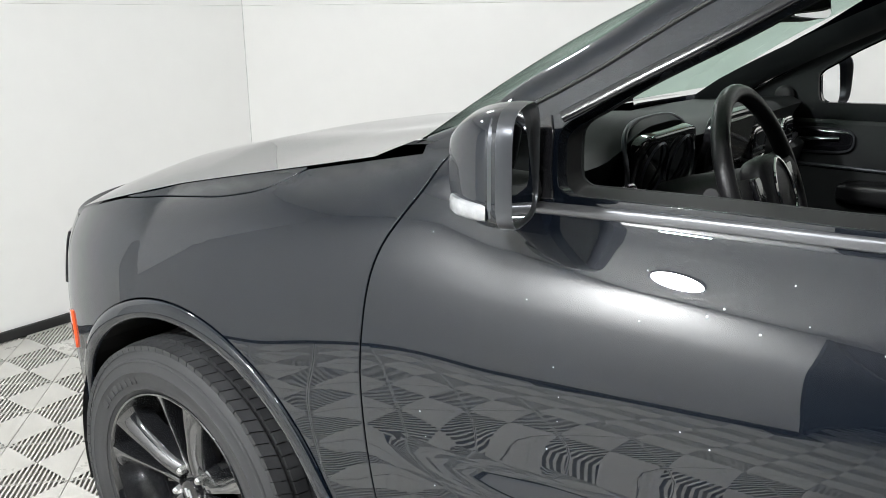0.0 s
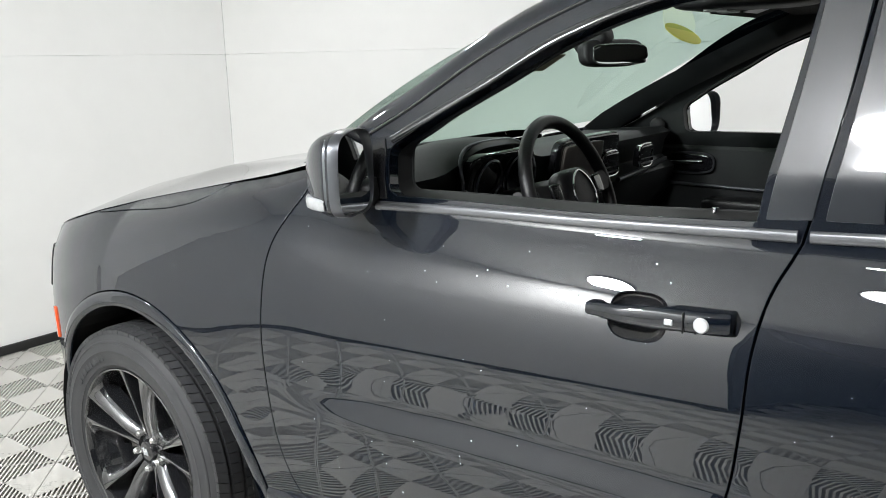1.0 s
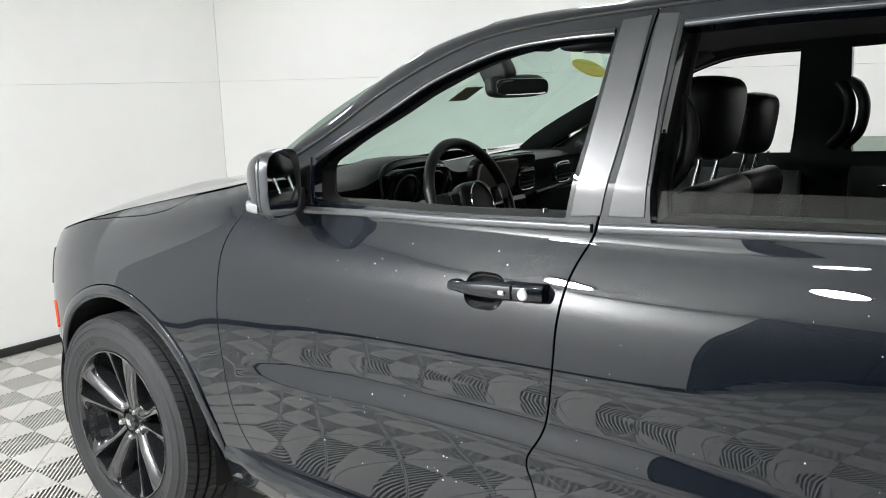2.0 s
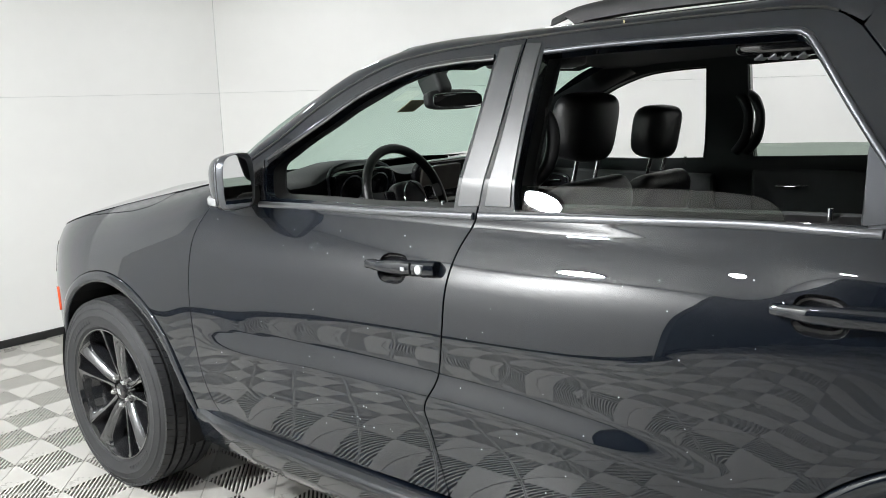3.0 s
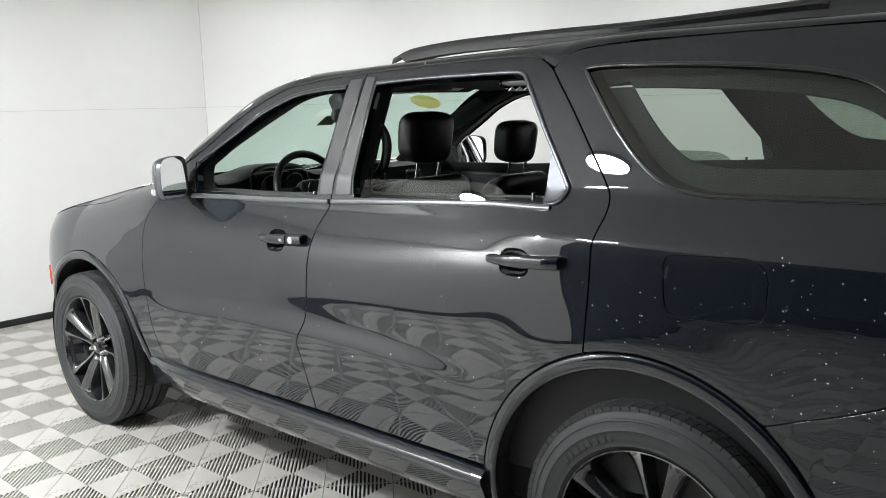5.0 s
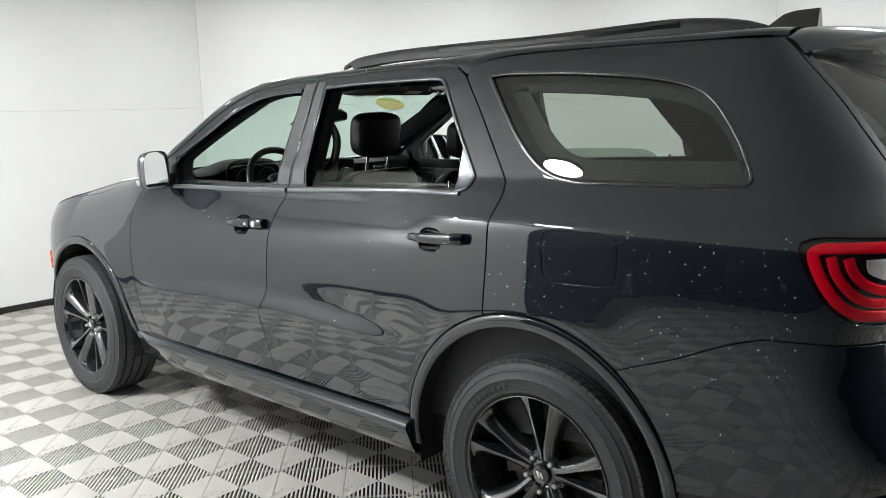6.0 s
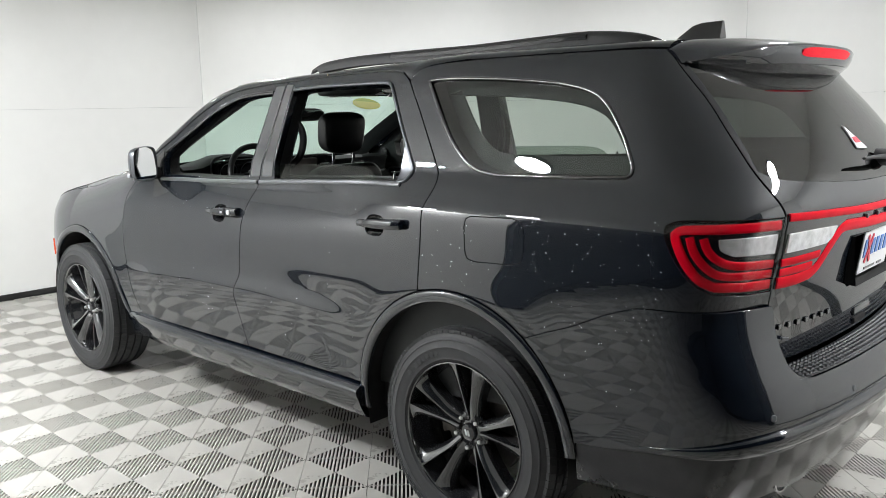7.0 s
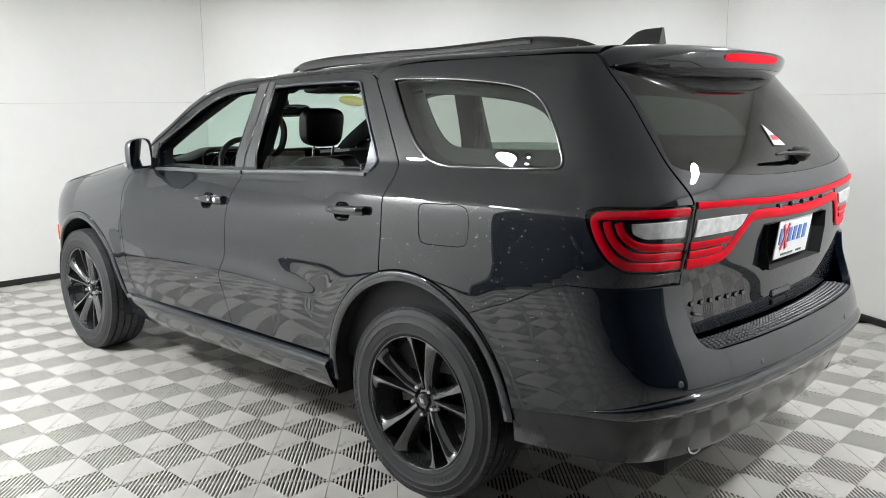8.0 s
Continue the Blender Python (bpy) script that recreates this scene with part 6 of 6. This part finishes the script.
# inner door furniture
for side in SIDES:
    pnl = part("door_card", box((1.05, 0.035, 0.40), (0.30, side * 0.815, 0.97), 0.015), DASH, car, "dark vinyl inner door card")
    part("pull_recess", moved(pillow(0.20, 0.03, 0.075, 4), pose(0.55, side * 0.795, 1.105)), SCREEN, pnl, "dark handle recess", smooth=True)
    part("recess_rim", tube([(0.55 + 0.10 * math.copysign(abs(math.cos(a)) ** 0.6, math.cos(a)), side * 0.782, 1.105 + 0.037 * math.copysign(abs(math.sin(a)) ** 0.6, math.sin(a))) for a in np.linspace(0, 2 * math.pi, 28, endpoint=False)], 0.004, 6, closed=True, up=(0, 1, 0)), SATIN, pnl, smooth=True)
    part("inner_handle", tube([(0.61, side * 0.778, 1.106), (0.56, side * 0.770, 1.108), (0.49, side * 0.776, 1.112)], [0.007, 0.009, 0.006], 10), CHROME, pnl, "chrome inner handle", smooth=True)
    part("armrest", moved(pillow(0.60, 0.10, 0.07, 5), pose(0.18, side * 0.77, 0.955)), LEATHER, pnl, smooth=True)
    part("card_strip", tube([(0.70, side * 0.79, 1.03), (0.3, side * 0.785, 1.02), (-0.12, side * 0.79, 1.025)], 0.006, 8), SATIN, pnl, smooth=True)
    part("lock_pin", lathe([(0.0, 0.035), (0.006, 0.034), (0.007, 0.0)], 12, "z", (-0.10, side * 0.80, 1.20)), CHROME, car, "small chrome lock pin", smooth=True)
    part("lock_pin", lathe([(0.0, 0.035), (0.006, 0.034), (0.007, 0.0)], 12, "z", (-1.08, side * 0.81, 1.245)), CHROME, car, "small chrome lock pin", smooth=True)
    pn2 = part("door_card", box((0.85, 0.035, 0.42), (-0.80, side * 0.815, 0.99), 0.015), DASH, car, "dark vinyl inner door card")
    part("inner_handle", tube([(-0.48, side * 0.780, 1.13), (-0.54, side * 0.772, 1.132), (-0.60, side * 0.778, 1.136)], [0.007, 0.009, 0.006], 10), CHROME, pn2, "chrome inner handle", smooth=True)

# a scrap caught in the roof gutter and a tag in the rear wheel arch
scrap = loft([[(-0.588 + dx + 0.006 * f, 0.7135 - 0.006 * f + dy, 1.656 + 0.020 * f) for dx, dy in ((-0.0018, 0.0), (0.0018, 0.0), (0.0018, 0.0016), (-0.0018, 0.0016))] for f in (0.0, 0.4, 0.75, 1.0)])
tagged(part("leaf_scrap", scrap, surf("dry_straw", (0.55, 0.50, 0.28), 0.7, vary=0.2, scale=60), None, smooth=True), "short dry straw-coloured scrap caught in the roof gutter", "scrap")
part("liner_tag", box((0.018, 0.003, 0.036), (-1.332, 0.868, 0.818), 0.0012, rot=(0, 8, 0), seg=1), surf("green_tag", (0.03, 0.42, 0.30), 0.5, vary=0.1, scale=40), car, "small green plastic tag in the wheel arch")

# ---- floor tiles: interlocking plastic squares set at 45 degrees, two slotted and two closed quarters each ----
TILE_S = 0.2011 * math.sqrt(2)
TILE_O = Vector((0.2462, 0.1116))
TILE_A = radians(0.39)


def tile_mesh():
    """One tile: closed quarters left and right, slotted quarters before and behind, with thin joints."""
    s, top, g = TILE_S / 2, 0.0, 0.0012
    verts, faces = [], []

    def quad(pts):
        k = len(verts)
        verts.extend(pts)
        faces.append(tuple(range(k, k + len(pts))))

    e = s - g
    for sg in (-1, 1):
        # closed quarter (towards +-u): flat bars side by side with narrow grooves
        bars = 17
        for i in range(bars):
            v0, v1 = -e + 2 * e * (i + 0.07) / bars, -e + 2 * e * (i + 0.93) / bars
            if e - max(abs(v0), abs(v1)) < 0.002:
                continue
            a, b, c, d = (sg * abs(v0), v0), (sg * e, v0), (sg * e, v1), (sg * abs(v1), v1)
            quad([(*q, top) for q in ((a, b, c, d) if sg > 0 else (d, c, b, a))])
        quad([(x, y, top - 0.0022) for x, y in ((0, 0), (sg * e, -sg * e), (sg * e, sg * e))])
        quad([(sg * e, -sg * e, top), (sg * e, -sg * e, -0.012), (sg * e, sg * e, -0.012), (sg * e, sg * e, top)])
        # slotted quarter (towards +-v): ribs along v
        n = 17
        pitch = 2 * e / n
        for i in range(n):
            u0, u1 = -e + pitch * (i + 0.29), -e + pitch * (i + 0.71)
            va0, va1, vb = abs(u0), abs(u1), e
            if vb - max(va0, va1) < 0.002:
                continue
            a, b, c, d = (u0, sg * va0), (u1, sg * va1), (u1, sg * vb), (u0, sg * vb)
            quad([(*q, top) for q in ((a, b, c, d) if sg > 0 else (d, c, b, a))])
            for p, q in ((a, d), (b, c)):
                quad([(*p, top), (*q, top), (*q, -0.012), (*p, -0.012)])
        # rim bar along the edge
        w = 0.004
        strip = [(-e, sg * e), (e, sg * e), (e - w, sg * (e - w)), (-e + w, sg * (e - w))]
        quad([(*q, top + 0.0002) for q in (strip if sg < 0 else strip[::-1])])
    me = bpy.data.meshes.new("tile")
    me.from_pydata(verts, [], faces)
    me.materials.append(TILE)
    me.update()
    return me


def inside_ring(x, y, ring):
    ok = False
    for (ax, ay), (bx, by) in zip(ring, ring[1:] + ring[:1]):
        if (ay > y) != (by > y) and x < (bx - ax) * (y - ay) / (by - ay) + ax:
            ok = not ok
    return ok


floor = group("floor", "pale grey slotted plastic floor tiles in a chequered pattern", "floor", kind="structure")
tile0 = tile_mesh()
ca, sa = math.cos(TILE_A + math.pi / 4), math.sin(TILE_A + math.pi / 4)
eu, ev = Vector((ca, sa)) * TILE_S, Vector((-sa, ca)) * TILE_S
spots = []
FLOOR_RING = [(3.97, -1.44), (-0.43, -3.98), (-4.84, -1.44), (-4.84, 0.3), (-7.0, 0.3), (-7.0, 6.5), (0.70, 6.5), (0.70, 4.12), (3.97, 2.34)]
for i in range(-32, 33):
    for j in range(-32, 33):
        c = TILE_O + eu * (i + 0.5) + ev * (j + 0.5)
        if inside_ring(c.x, c.y, FLOOR_RING):
            spots.append((math.hypot(c.x - 0.2, c.y - 1.5), c))
spots.sort(key=lambda q: q[0])
rot = TILE_A + math.pi / 4
for d, c in spots[:300]:
    t = new("tile", tile0)
    t.parent = floor
    t.location, t.rotation_euler = (c.x, c.y, 0), (0, 0, rot)
cv = np.array([tuple(v.co) for v in tile0.vertices])
cf = [tuple(p.vertices) for p in tile0.polygons]
vv, ff = [], []
R2 = np.array([[math.cos(rot), -math.sin(rot), 0], [math.sin(rot), math.cos(rot), 0], [0, 0, 1]])
for k, (d, c) in enumerate(spots[300:]):
    vv.append(cv @ R2.T + (c.x, c.y, 0))
    ff += [tuple(i + k * len(cv) for i in f) for f in cf]
far = put_mesh("far_tiles", np.concatenate(vv), ff, TILE, floor, "pale grey slotted plastic tiles further off", smooth=False)
tagged(far, kind="stuff")
